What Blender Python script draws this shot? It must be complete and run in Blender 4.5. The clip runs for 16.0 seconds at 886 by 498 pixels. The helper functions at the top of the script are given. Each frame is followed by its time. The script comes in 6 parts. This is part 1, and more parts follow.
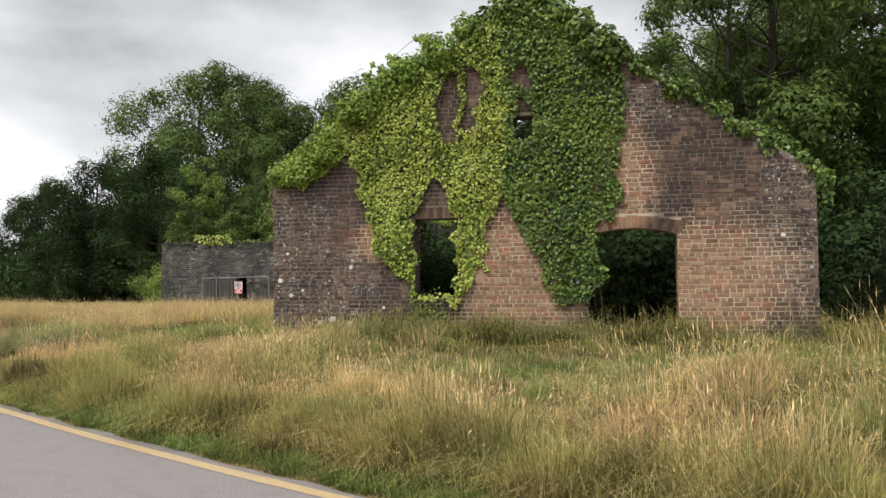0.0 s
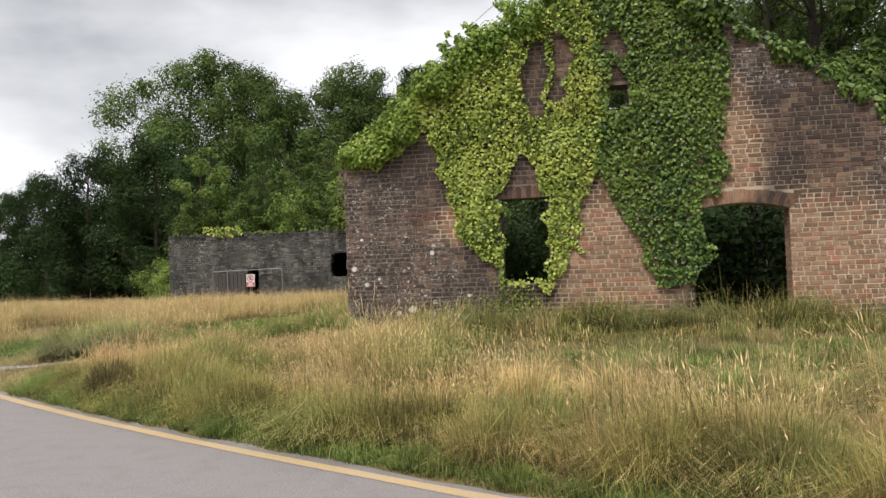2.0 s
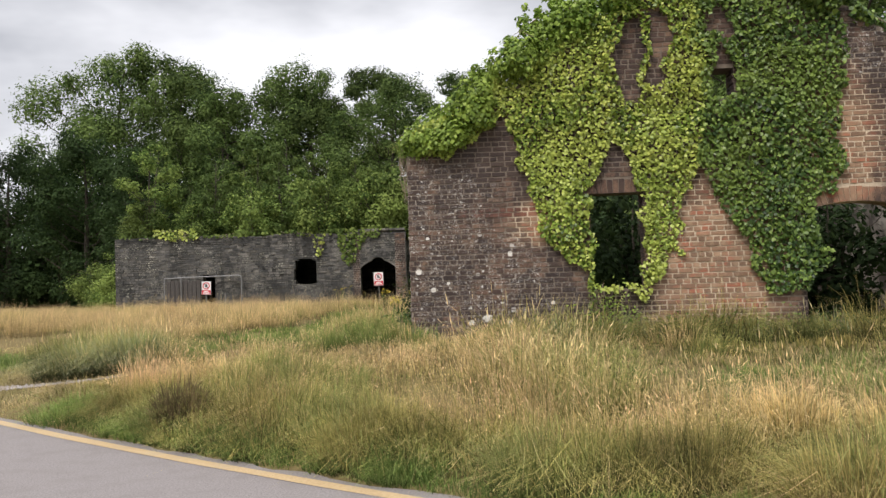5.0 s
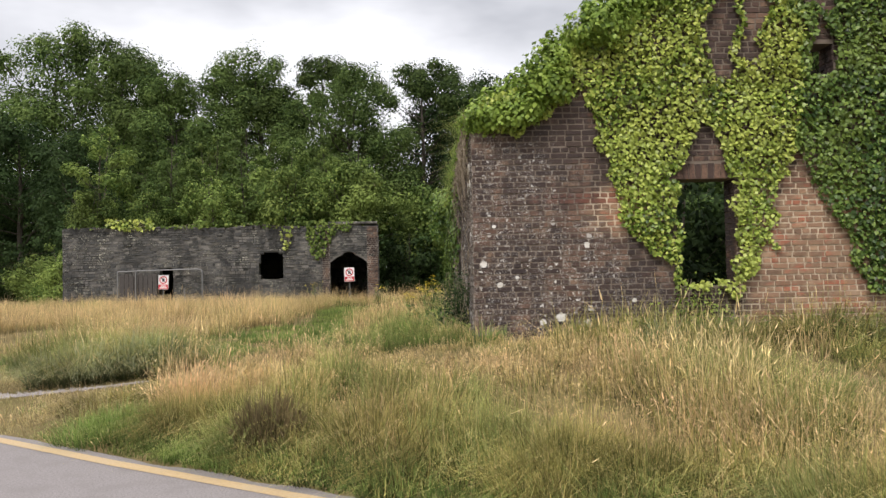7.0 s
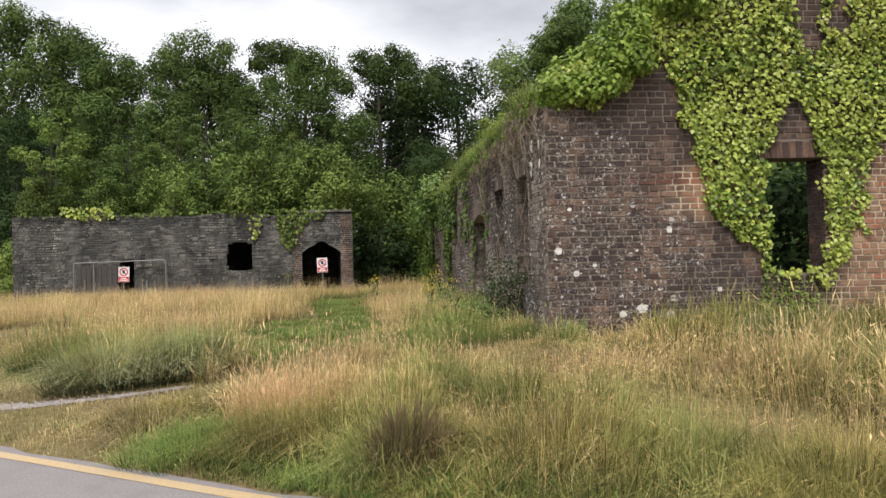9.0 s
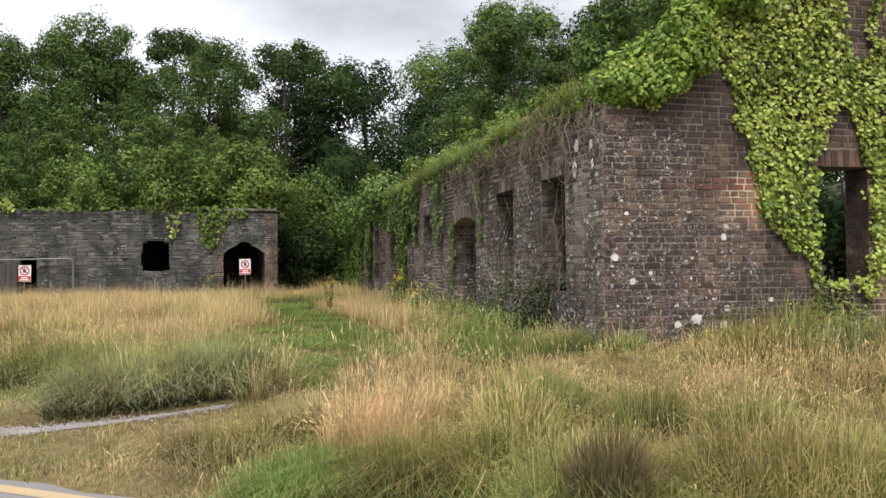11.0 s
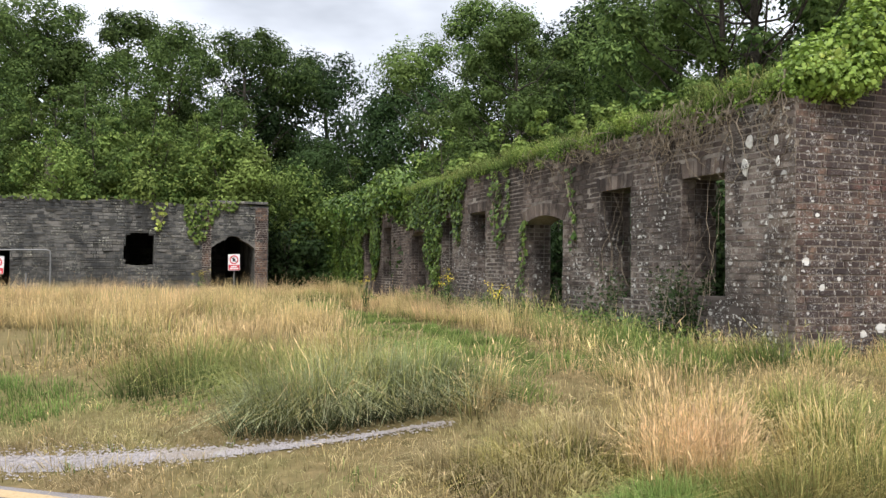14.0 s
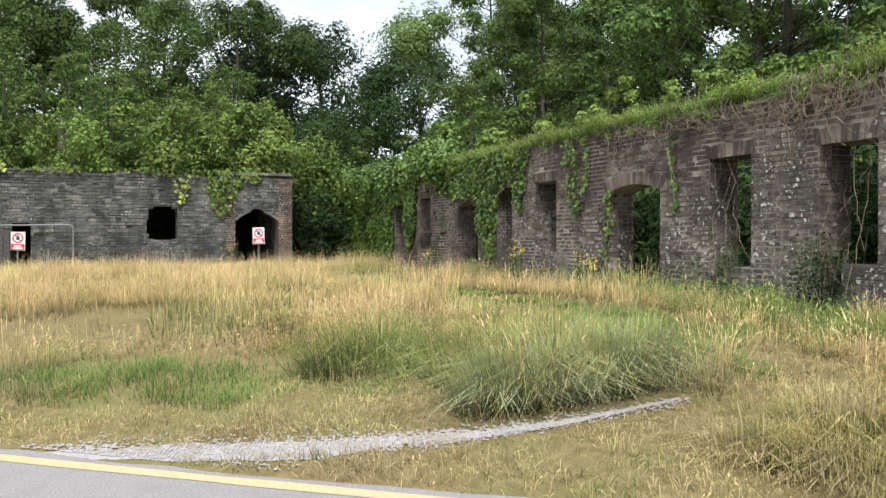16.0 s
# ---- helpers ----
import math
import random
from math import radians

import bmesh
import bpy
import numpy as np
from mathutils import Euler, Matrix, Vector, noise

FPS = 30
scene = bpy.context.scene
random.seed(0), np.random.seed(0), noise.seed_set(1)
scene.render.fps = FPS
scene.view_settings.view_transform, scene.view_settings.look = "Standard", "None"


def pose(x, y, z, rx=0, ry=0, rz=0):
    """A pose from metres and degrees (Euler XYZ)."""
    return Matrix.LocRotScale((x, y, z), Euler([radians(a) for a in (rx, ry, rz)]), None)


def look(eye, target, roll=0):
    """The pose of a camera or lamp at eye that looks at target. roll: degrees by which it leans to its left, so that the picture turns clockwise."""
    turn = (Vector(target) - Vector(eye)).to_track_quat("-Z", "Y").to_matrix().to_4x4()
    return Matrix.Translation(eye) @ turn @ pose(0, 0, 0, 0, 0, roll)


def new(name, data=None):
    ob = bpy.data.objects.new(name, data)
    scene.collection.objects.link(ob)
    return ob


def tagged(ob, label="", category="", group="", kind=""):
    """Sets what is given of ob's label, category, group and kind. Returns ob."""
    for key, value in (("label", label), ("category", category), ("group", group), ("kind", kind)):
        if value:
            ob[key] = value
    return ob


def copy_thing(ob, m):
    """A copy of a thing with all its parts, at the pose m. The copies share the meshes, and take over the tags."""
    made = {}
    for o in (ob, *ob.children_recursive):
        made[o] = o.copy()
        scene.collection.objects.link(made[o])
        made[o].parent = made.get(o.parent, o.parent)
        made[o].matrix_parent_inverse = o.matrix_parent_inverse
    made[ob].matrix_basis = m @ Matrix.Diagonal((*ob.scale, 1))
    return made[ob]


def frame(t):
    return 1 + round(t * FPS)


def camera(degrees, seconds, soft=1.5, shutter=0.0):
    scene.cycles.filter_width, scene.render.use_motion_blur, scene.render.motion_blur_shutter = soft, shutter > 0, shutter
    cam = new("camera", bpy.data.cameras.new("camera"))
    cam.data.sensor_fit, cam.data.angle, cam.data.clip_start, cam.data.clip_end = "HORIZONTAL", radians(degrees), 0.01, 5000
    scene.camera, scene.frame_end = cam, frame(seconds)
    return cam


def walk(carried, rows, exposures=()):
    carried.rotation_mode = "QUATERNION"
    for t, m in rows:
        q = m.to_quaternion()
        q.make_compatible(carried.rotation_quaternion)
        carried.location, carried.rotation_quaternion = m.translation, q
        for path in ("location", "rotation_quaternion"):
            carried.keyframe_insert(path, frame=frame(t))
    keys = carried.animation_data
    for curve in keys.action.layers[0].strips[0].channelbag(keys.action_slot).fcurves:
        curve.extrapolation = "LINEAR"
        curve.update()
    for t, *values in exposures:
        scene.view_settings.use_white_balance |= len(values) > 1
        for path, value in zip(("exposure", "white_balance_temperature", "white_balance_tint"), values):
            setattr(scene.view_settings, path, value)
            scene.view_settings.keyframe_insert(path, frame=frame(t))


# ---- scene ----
cam = camera(55.4, 16.0, soft=1.45)
PATH = [
    (0, (6.867, -16.059, 1.067), (6.458, -14.103, 1.151), -0.6),
    (0.5, (6.376, -15.998, 1.064), (5.974, -14.04, 1.137), -0.4),
    (1, (5.715, -15.741, 1.089), (5.363, -13.773, 1.138), -1.3),
    (1.5, (5.194, -15.548, 1.085), (4.828, -13.582, 1.129), -1.6),
    (2, (4.606, -15.311, 1.055), (4.251, -13.344, 1.111), -2.1),
    (2.5, (4.125, -14.98, 1.065), (3.781, -13.01, 1.11), -1.9),
    (3, (3.592, -14.813, 1.062), (3.261, -12.84, 1.094), -1.3),
    (3.5, (3.064, -14.481, 1.06), (2.799, -12.499, 1.101), -1.6),
    (4, (2.562, -14.236, 1.033), (2.304, -12.253, 1.076), -1.4),
    (6.3, (0.163, -12.781, 1.043), (0.189, -10.785, 1.153), -2.0),
    (6.5, (-0.079, -12.599, 1.042), (-0.053, -10.601, 1.136), -1.6),
    (7, (-0.549, -12.137, 1.019), (-0.531, -10.138, 1.084), -1.2),
    (7.5, (-1.054, -11.895, 1.038), (-1.01, -9.897, 1.104), -0.9),
    (8, (-1.575, -11.519, 1.027), (-1.446, -9.525, 1.11), -0.8),
    (8.5, (-2.063, -11.18, 1.028), (-1.91, -9.187, 1.088), -1.2),
    (8.7, (-2.15, -11.05, 1.022), (-1.993, -9.057, 1.067), -1.3),
    (10.8, (-4.091, -9.746, 1.091), (-3.66, -7.793, 1.13), -0.8),
    (11, (-4.287, -9.633, 1.075), (-3.831, -7.686, 1.119), -0.6),
    (11.5, (-4.732, -9.287, 1.069), (-4.259, -7.345, 1.148), -1.1),
    (12, (-5.184, -9.015, 1.082), (-4.777, -7.058, 1.158), -0.9),
    (12.5, (-5.602, -8.746, 1.073), (-5.174, -6.793, 1.12), 0.2),
    (13, (-6.028, -8.337, 1.091), (-5.496, -6.409, 1.114), 0.7),
    (13.5, (-6.483, -8.16, 1.088), (-5.891, -6.25, 1.119), 0.8),
    (14, (-6.919, -7.902, 1.078), (-6.284, -6.006, 1.121), 0.5),
    (14.5, (-7.402, -7.632, 1.086), (-6.774, -5.734, 1.119), -0.1),
    (15, (-7.938, -7.429, 1.062), (-7.299, -5.534, 1.059), -0.1),
    (15.5, (-8.455, -7.055, 1.043), (-7.814, -5.161, 1.012), 0.5),
    (16, (-8.927, -6.757, 1.065), (-8.219, -4.887, 1.041), -0.1),
]
walk(cam, [(t, look(eye, target, roll)) for t, eye, target, roll in PATH],
     exposures=[(0, 0.30, 6500, 10), (3.5, 0.38, 6450, 12), (7, 0.44, 6420, 13), (11, 0.50, 6260, 12), (13, 0.62, 6120, 11), (14.5, 0.70, 6100, 11), (15.5, 0.78, 6080, 10), (16, 0.95, 6000, 6)])

# ---- world, sun ----
world = bpy.data.worlds.new("world")
scene.world = world
world.use_nodes = True
nt = world.node_tree
nt.nodes.clear()
w_out = nt.nodes.new("ShaderNodeOutputWorld")
w_bg = nt.nodes.new("ShaderNodeBackground")
w_sky = nt.nodes.new("ShaderNodeTexSky")
w_sky.sky_type, w_sky.sun_disc = "NISHITA", False
w_sky.sun_elevation, w_sky.sun_rotation = radians(52), radians(200)
w_geo = nt.nodes.new("ShaderNodeTexCoord")
w_map = nt.nodes.new("ShaderNodeMapping")
w_map.inputs["Scale"].default_value = (1.0, 1.0, 2.6)
w_map.inputs["Location"].default_value = (0.75, 0.42, 0.3)
w_noise = nt.nodes.new("ShaderNodeTexNoise")
w_noise.inputs["Scale"].default_value = 2.3
w_noise.inputs["Detail"].default_value = 5
w_noise.inputs["Roughness"].default_value = 0.52
w_ramp = nt.nodes.new("ShaderNodeValToRGB")
w_ramp.color_ramp.elements[0].position, w_ramp.color_ramp.elements[0].color = 0.30, (0.40, 0.41, 0.43, 1)
w_ramp.color_ramp.elements[1].position, w_ramp.color_ramp.elements[1].color = 0.56, (0.87, 0.875, 0.885, 1)
w_mul = nt.nodes.new("ShaderNodeVectorMath")
w_mul.operation = "SCALE"
w_mul.inputs["Scale"].default_value = 0.10
w_mix = nt.nodes.new("ShaderNodeMix")
w_mix.data_type = "RGBA"
w_mix.inputs["Factor"].default_value = 0.93
nt.links.new(w_geo.outputs["Generated"], w_map.inputs["Vector"])
nt.links.new(w_map.outputs["Vector"], w_noise.inputs["Vector"])
nt.links.new(w_noise.outputs["Fac"], w_ramp.inputs["Fac"])
nt.links.new(w_sky.outputs["Color"], w_mul.inputs[0])
nt.links.new(w_mul.outputs["Vector"], w_mix.inputs["A"])
nt.links.new(w_ramp.outputs["Color"], w_mix.inputs["B"])
nt.links.new(w_mix.outputs["Result"], w_bg.inputs["Color"])
w_bg.inputs["Strength"].default_value = 1.0
nt.links.new(w_bg.outputs["Background"], w_out.inputs["Surface"])

sun = new("sun", bpy.data.lights.new("sun", "SUN"))
sun.data.energy, sun.data.angle, sun.data.color = 2.5, radians(20), (1.0, 0.95, 0.87)
sun.matrix_world = look((-8, -22, 30), (0, 0, 0))


# ---- materials ----
def material(name, rough=0.9, spec=0.3):
    m = bpy.data.materials.new(name)
    m.use_nodes = True
    b = m.node_tree.nodes["Principled BSDF"]
    b.inputs["Roughness"].default_value = rough
    b.inputs["Specular IOR Level"].default_value = spec
    return m, m.node_tree, b


def node(t, kind, **vals):
    n = t.nodes.new(kind)
    for k, v in vals.items():
        n.inputs[k.replace("_", " ")].default_value = v
    return n


def ramp(t, fac, stops):
    n = t.nodes.new("ShaderNodeValToRGB")
    e = n.color_ramp.elements
    while len(e) < len(stops):
        e.new(0.5)
    for el, (p, c) in zip(e, stops):
        el.position, el.color = p, (*c, 1)
    t.links.new(fac, n.inputs["Fac"])
    return n.outputs["Color"]


def mixc(t, fac, a, b, mode="MIX"):
    n = t.nodes.new("ShaderNodeMix")
    n.data_type, n.blend_type = "RGBA", mode
    for key, v in (("Factor", fac), ("A", a), ("B", b)):
        if isinstance(v, (int, float)):
            n.inputs[key].default_value = v
        elif isinstance(v, tuple):
            n.inputs[key].default_value = (*v, 1)
        else:
            t.links.new(v, n.inputs[key])
    return n.outputs["Result"]


def noise_fac(t, scale, detail=4, rough=0.6, stretch=None, world_space=True):
    n = node(t, "ShaderNodeTexNoise", Scale=scale, Detail=detail, Roughness=rough)
    if world_space:
        g = t.nodes.new("ShaderNodeNewGeometry")
        src = g.outputs["Position"]
    else:
        src = t.nodes.new("ShaderNodeTexCoord").outputs["Object"]
    if stretch:
        mp = t.nodes.new("ShaderNodeMapping")
        mp.inputs["Scale"].default_value = stretch
        t.links.new(src, mp.inputs["Vector"])
        src = mp.outputs["Vector"]
    t.links.new(src, n.inputs["Vector"])
    return n.outputs["Fac"]


def step(t, fac, lo, hi):
    n = t.nodes.new("ShaderNodeMapRange")
    n.interpolation_type = "SMOOTHSTEP"
    n.inputs["From Min"].default_value, n.inputs["From Max"].default_value = lo, hi
    t.links.new(fac, n.inputs["Value"])
    return n.outputs["Result"]


def math_node(t, op, a, b=0.0):
    n = t.nodes.new("ShaderNodeMath")
    n.operation = op
    for i, v in enumerate((a, b)):
        if isinstance(v, (int, float)):
            n.inputs[i].default_value = v
        else:
            t.links.new(v, n.inputs[i])
    return n.outputs["Value"]


def bump(t, b, fac, strength, dist):
    n = t.nodes.new("ShaderNodeBump")
    n.inputs["Strength"].default_value, n.inputs["Distance"].default_value = strength, dist
    t.links.new(fac, n.inputs["Height"])
    t.links.new(n.outputs["Normal"], b.inputs["Normal"])


def blob(t, cx, cy, cz, rx, ry, rz, soft=0.5, ragged=0.5):
    """1 inside a ragged patch of the wall round a place, 0 outside it."""
    g = t.nodes.new("ShaderNodeNewGeometry")
    mp = t.nodes.new("ShaderNodeMapping")
    mp.vector_type = "TEXTURE"
    mp.inputs["Location"].default_value = (cx, cy, cz)
    mp.inputs["Scale"].default_value = (rx, ry, rz)
    t.links.new(g.outputs["Position"], mp.inputs["Vector"])
    ln = t.nodes.new("ShaderNodeVectorMath")
    ln.operation = "LENGTH"
    t.links.new(mp.outputs["Vector"], ln.inputs[0])
    n = noise_fac(t, 1.9, 5, 0.65)
    v = math_node(t, "ADD", ln.outputs["Value"], math_node(t, "MULTIPLY", math_node(t, "SUBTRACT", n, 0.5), 2.2 * ragged))
    inv = t.nodes.new("ShaderNodeMapRange")
    inv.interpolation_type = "SMOOTHSTEP"
    inv.inputs["From Min"].default_value, inv.inputs["From Max"].default_value = 1 - soft, 1 + soft
    inv.inputs["To Min"].default_value, inv.inputs["To Max"].default_value = 1, 0
    t.links.new(v, inv.inputs["Value"])
    return inv.outputs["Result"]


def largest(t, items):
    out = items[0]
    for i in items[1:]:
        out = math_node(t, "MAXIMUM", out, i)
    return out


# patches of the gable that kept their colour, and that carry lichen
FRESH = [(4.9, 0, 1.1, 1.0, 9, 1.5), (8.7, 0, 1.1, 1.3, 9, 1.1), (6.9, 0, 3.0, 0.6, 9, 1.2), (2.2, 0, 1.9, 0.5, 9, 0.35)]
SPOTTED = [(0.7, 0, 0.75, 1.8, 9, 0.75), (0.35, 0, 2.0, 1.0, 9, 1.1), (1.4, 0, 1.2, 0.9, 9, 0.6), (10.0, 0, 2.2, 0.7, 9, 1.4), (7.6, 0, 4.6, 1.2, 9, 0.5), (0.0, 0.4, 1.5, 0.35, 0.5, 1.3)]
# single large lichen rosettes on the gable: x, z, radius
ROSETTES = [(1.635, 1.43, 0.052), (0.14, 1.18, 0.06), (0.37, 0.88, 0.05), (0.30, 1.72, 0.035), (1.24, 0.40, 0.085), (0.98, 0.33, 0.06), (1.62, 0.30, 0.07), (2.3, 0.62, 0.04), (0.62, 0.98, 0.035), (9.75, 1.9, 0.05)]


def rosettes(t, spots):
    """1 inside small round patches with frayed edges."""
    g = t.nodes.new("ShaderNodeNewGeometry")
    fray = math_node(t, "MULTIPLY", math_node(t, "SUBTRACT", noise_fac(t, 26, 3), 0.5), 1.5)
    out = None
    for x, z, r in spots:
        mp = t.nodes.new("ShaderNodeMapping")
        mp.vector_type = "TEXTURE"
        mp.inputs["Location"].default_value = (x, 0, z)
        mp.inputs["Scale"].default_value = (0.8 * r, 6.0, 0.8 * r)
        t.links.new(g.outputs["Position"], mp.inputs["Vector"])
        ln = t.nodes.new("ShaderNodeVectorMath")
        ln.operation = "LENGTH"
        t.links.new(mp.outputs["Vector"], ln.inputs[0])
        one = math_node(t, "LESS_THAN", math_node(t, "ADD", ln.outputs["Value"], fray), 1.0)
        out = one if out is None else math_node(t, "MAXIMUM", out, one)
    return out


def masonry(name, tones, dirt, lichen, fade=0.75, lichen_cut=0.61, single=False, warm=None, patches=None, spotted=None, spot_scale=15, discs=None):
    """Fired clay or stone: a tone for each piece, weather stains, pale lichen spots."""
    m, t, b = material(name, 0.92, 0.2)
    if single:
        rnd = t.nodes.new("ShaderNodeObjectInfo").outputs["Random"]
    else:
        rnd = t.nodes.new("ShaderNodeNewGeometry").outputs["Random Per Island"]
    col = ramp(t, rnd, [(i / (len(tones) - 1), c) for i, c in enumerate(tones)])
    grain = noise_fac(t, 42, 6, 0.7)
    fine = step(t, grain, 0.35, 0.75)
    blot = step(t, noise_fac(t, 0.9, 6, 0.65), 0.40, 0.64)
    streak = step(t, noise_fac(t, 2.4, 5, 0.6, (1.5, 1.5, 0.22)), 0.46, 0.70)
    if patches:
        fresh = largest(t, [blob(t, *p) for p in patches])
        col = mixc(t, math_node(t, "MULTIPLY", fresh, 0.32), col, warm)
        col = mixc(t, math_node(t, "MULTIPLY", math_node(t, "MULTIPLY", fresh, step(t, noise_fac(t, 2.6, 5, 0.6, (1, 1, 1.8)), 0.52, 0.62)), 0.6), col, (0.42, 0.13, 0.075))
        smear = math_node(t, "MULTIPLY", fresh, step(t, noise_fac(t, 7, 5, 0.65), 0.50, 0.62))
        col = mixc(t, math_node(t, "MULTIPLY", smear, 0.55), col, (0.40, 0.29, 0.19))
        col = mixc(t, math_node(t, "MULTIPLY", blob(t, 1.7, 0, 2.10, 1.0, 9, 0.075, 0.3, 0.35), 0.6), col, (0.27, 0.095, 0.062))
        worn = math_node(t, "SUBTRACT", 1.0, math_node(t, "MULTIPLY", fresh, 0.85))
    else:
        worn = 1.0
    wear = math_node(t, "MULTIPLY", math_node(t, "ADD", math_node(t, "ADD", math_node(t, "MULTIPLY", blot, 0.50), 0.24), math_node(t, "ADD", math_node(t, "MULTIPLY", streak, 0.40), math_node(t, "MULTIPLY", fine, 0.25))), worn)
    col = mixc(t, math_node(t, "MINIMUM", math_node(t, "MULTIPLY", wear, fade), 0.92), col, dirt)
    spots = math_node(t, "MULTIPLY", step(t, noise_fac(t, spot_scale, 3, 0.5), lichen_cut, lichen_cut + 0.035), step(t, noise_fac(t, 3.2, 3), 0.46, 0.56))
    bloom = math_node(t, "MULTIPLY", step(t, noise_fac(t, 62, 4, 0.7), 0.54, 0.62), step(t, noise_fac(t, 5.5, 4, 0.6), 0.40, 0.60))
    area = largest(t, [blob(t, *p, 0.4, 0.8) for p in spotted]) if spotted else step(t, noise_fac(t, 1.2, 3), 0.42, 0.60)
    col = mixc(t, math_node(t, "MULTIPLY", math_node(t, "MULTIPLY", spots, area), 0.75), col, lichen)
    col = mixc(t, math_node(t, "MULTIPLY", math_node(t, "MULTIPLY", bloom, area), 0.60), col, lichen)
    disc = t.nodes.new("ShaderNodeTexVoronoi")
    disc.inputs["Scale"].default_value = 4.2
    t.links.new(t.nodes.new("ShaderNodeNewGeometry").outputs["Position"], disc.inputs["Vector"])
    edge = math_node(t, "ADD", disc.outputs["Distance"], math_node(t, "MULTIPLY", noise_fac(t, 28, 3), 0.10))
    ring = t.nodes.new("ShaderNodeSeparateColor")
    t.links.new(disc.outputs["Color"], ring.inputs["Color"])
    disc_big = math_node(t, "LESS_THAN", edge, math_node(t, "ADD", math_node(t, "MULTIPLY", ring.outputs["Red"], 0.20), 0.05))
    disc_in = math_node(t, "MULTIPLY", disc_big, math_node(t, "GREATER_THAN", ring.outputs["Green"], 0.42))
    col = mixc(t, math_node(t, "MULTIPLY", math_node(t, "MULTIPLY", disc_in, area), 0.55), col, lichen)
    if discs:
        col = mixc(t, math_node(t, "MULTIPLY", rosettes(t, discs), 0.92), col, lichen)
    t.links.new(col, b.inputs["Base Color"])
    bump(t, b, grain, 0.6, 0.008)
    return m


CLAY = [(0.070, 0.045, 0.038), (0.20, 0.115, 0.080), (0.31, 0.185, 0.122), (0.095, 0.062, 0.050), (0.24, 0.140, 0.096), (0.39, 0.26, 0.175)]
CLAY2 = [(0.075, 0.058, 0.050), (0.21, 0.155, 0.126), (0.40, 0.33, 0.275), (0.12, 0.090, 0.076), (0.30, 0.235, 0.19)]
STONE = [(0.065, 0.064, 0.064), (0.15, 0.145, 0.138), (0.27, 0.25, 0.225), (0.095, 0.094, 0.093), (0.20, 0.182, 0.155)]
WARM = (0.42, 0.265, 0.155)
for_gable = dict(warm=WARM, patches=FRESH, spotted=SPOTTED, discs=ROSETTES)
M_brick = masonry("weathered_red_brick", CLAY, (0.040, 0.031, 0.030), (0.66, 0.64, 0.60), 1.5, **for_gable)
M_brick_one = masonry("weathered_red_brick_single", CLAY, (0.040, 0.031, 0.030), (0.66, 0.64, 0.60), 1.5, single=True, **for_gable)
SIDE_SPOTS = [(0, 0.8, 0.7, 0.6, 2.4, 1.0), (0, 0.2, 2.0, 0.6, 1.1, 1.5), (0, 3.0, 1.6, 0.6, 0.8, 1.1), (0, 5.3, 0.9, 0.6, 3.2, 0.9), (0, 11.0, 1.2, 0.6, 2.0, 0.9)]
M_brick2 = masonry("weathered_brown_brick", CLAY2, (0.048, 0.039, 0.035), (0.66, 0.65, 0.60), 1.15, 0.575, spotted=SIDE_SPOTS)
M_brick2_one = masonry("weathered_brown_brick_single", CLAY2, (0.048, 0.039, 0.035), (0.66, 0.65, 0.60), 1.15, 0.575, spotted=SIDE_SPOTS, single=True)
M_stone = masonry("grey_rubble_stone", STONE, (0.036, 0.037, 0.037), (0.42, 0.41, 0.33), 1.0, 0.58)
M_stone_one = masonry("grey_rubble_stone_single", STONE, (0.036, 0.037, 0.037), (0.42, 0.41, 0.33), 1.0, 0.58, single=True)


def mortar(name, a, c, dark, patches=None, discs=None):
    m, t, b = material(name, 0.95, 0.1)
    n = noise_fac(t, 30, 5, 0.7)
    col = ramp(t, n, [(0.3, a), (0.7, c)])
    grime = step(t, noise_fac(t, 0.8, 5, 0.65), 0.36, 0.58)
    if patches:
        fresh = largest(t, [blob(t, *p) for p in patches])
        grime = math_node(t, "MAXIMUM", math_node(t, "MULTIPLY", grime, 0.25), math_node(t, "SUBTRACT", 0.85, fresh))
    col = mixc(t, grime, col, dark)
    if discs:
        flecks = math_node(t, "MULTIPLY", step(t, noise_fac(t, 22, 4, 0.65), 0.54, 0.60), largest(t, [blob(t, *p, 0.4, 0.8) for p in SPOTTED]))
        col = mixc(t, math_node(t, "MAXIMUM", rosettes(t, discs), math_node(t, "MULTIPLY", flecks, 0.5)), col, (0.62, 0.59, 0.54))
    t.links.new(col, b.inputs["Base Color"])
    bump(t, b, n, 0.6, 0.006)
    return m


M_mortar = mortar("lime_mortar", (0.46, 0.37, 0.27), (0.66, 0.54, 0.40), (0.10, 0.082, 0.072), FRESH, ROSETTES)
M_mortar_dark = mortar("dirty_mortar", (0.26, 0.23, 0.20), (0.48, 0.43, 0.37), (0.10, 0.085, 0.075))
M_mortar_stone = mortar("stone_wall_mortar", (0.12, 0.115, 0.105), (0.24, 0.225, 0.20), (0.055, 0.054, 0.050))


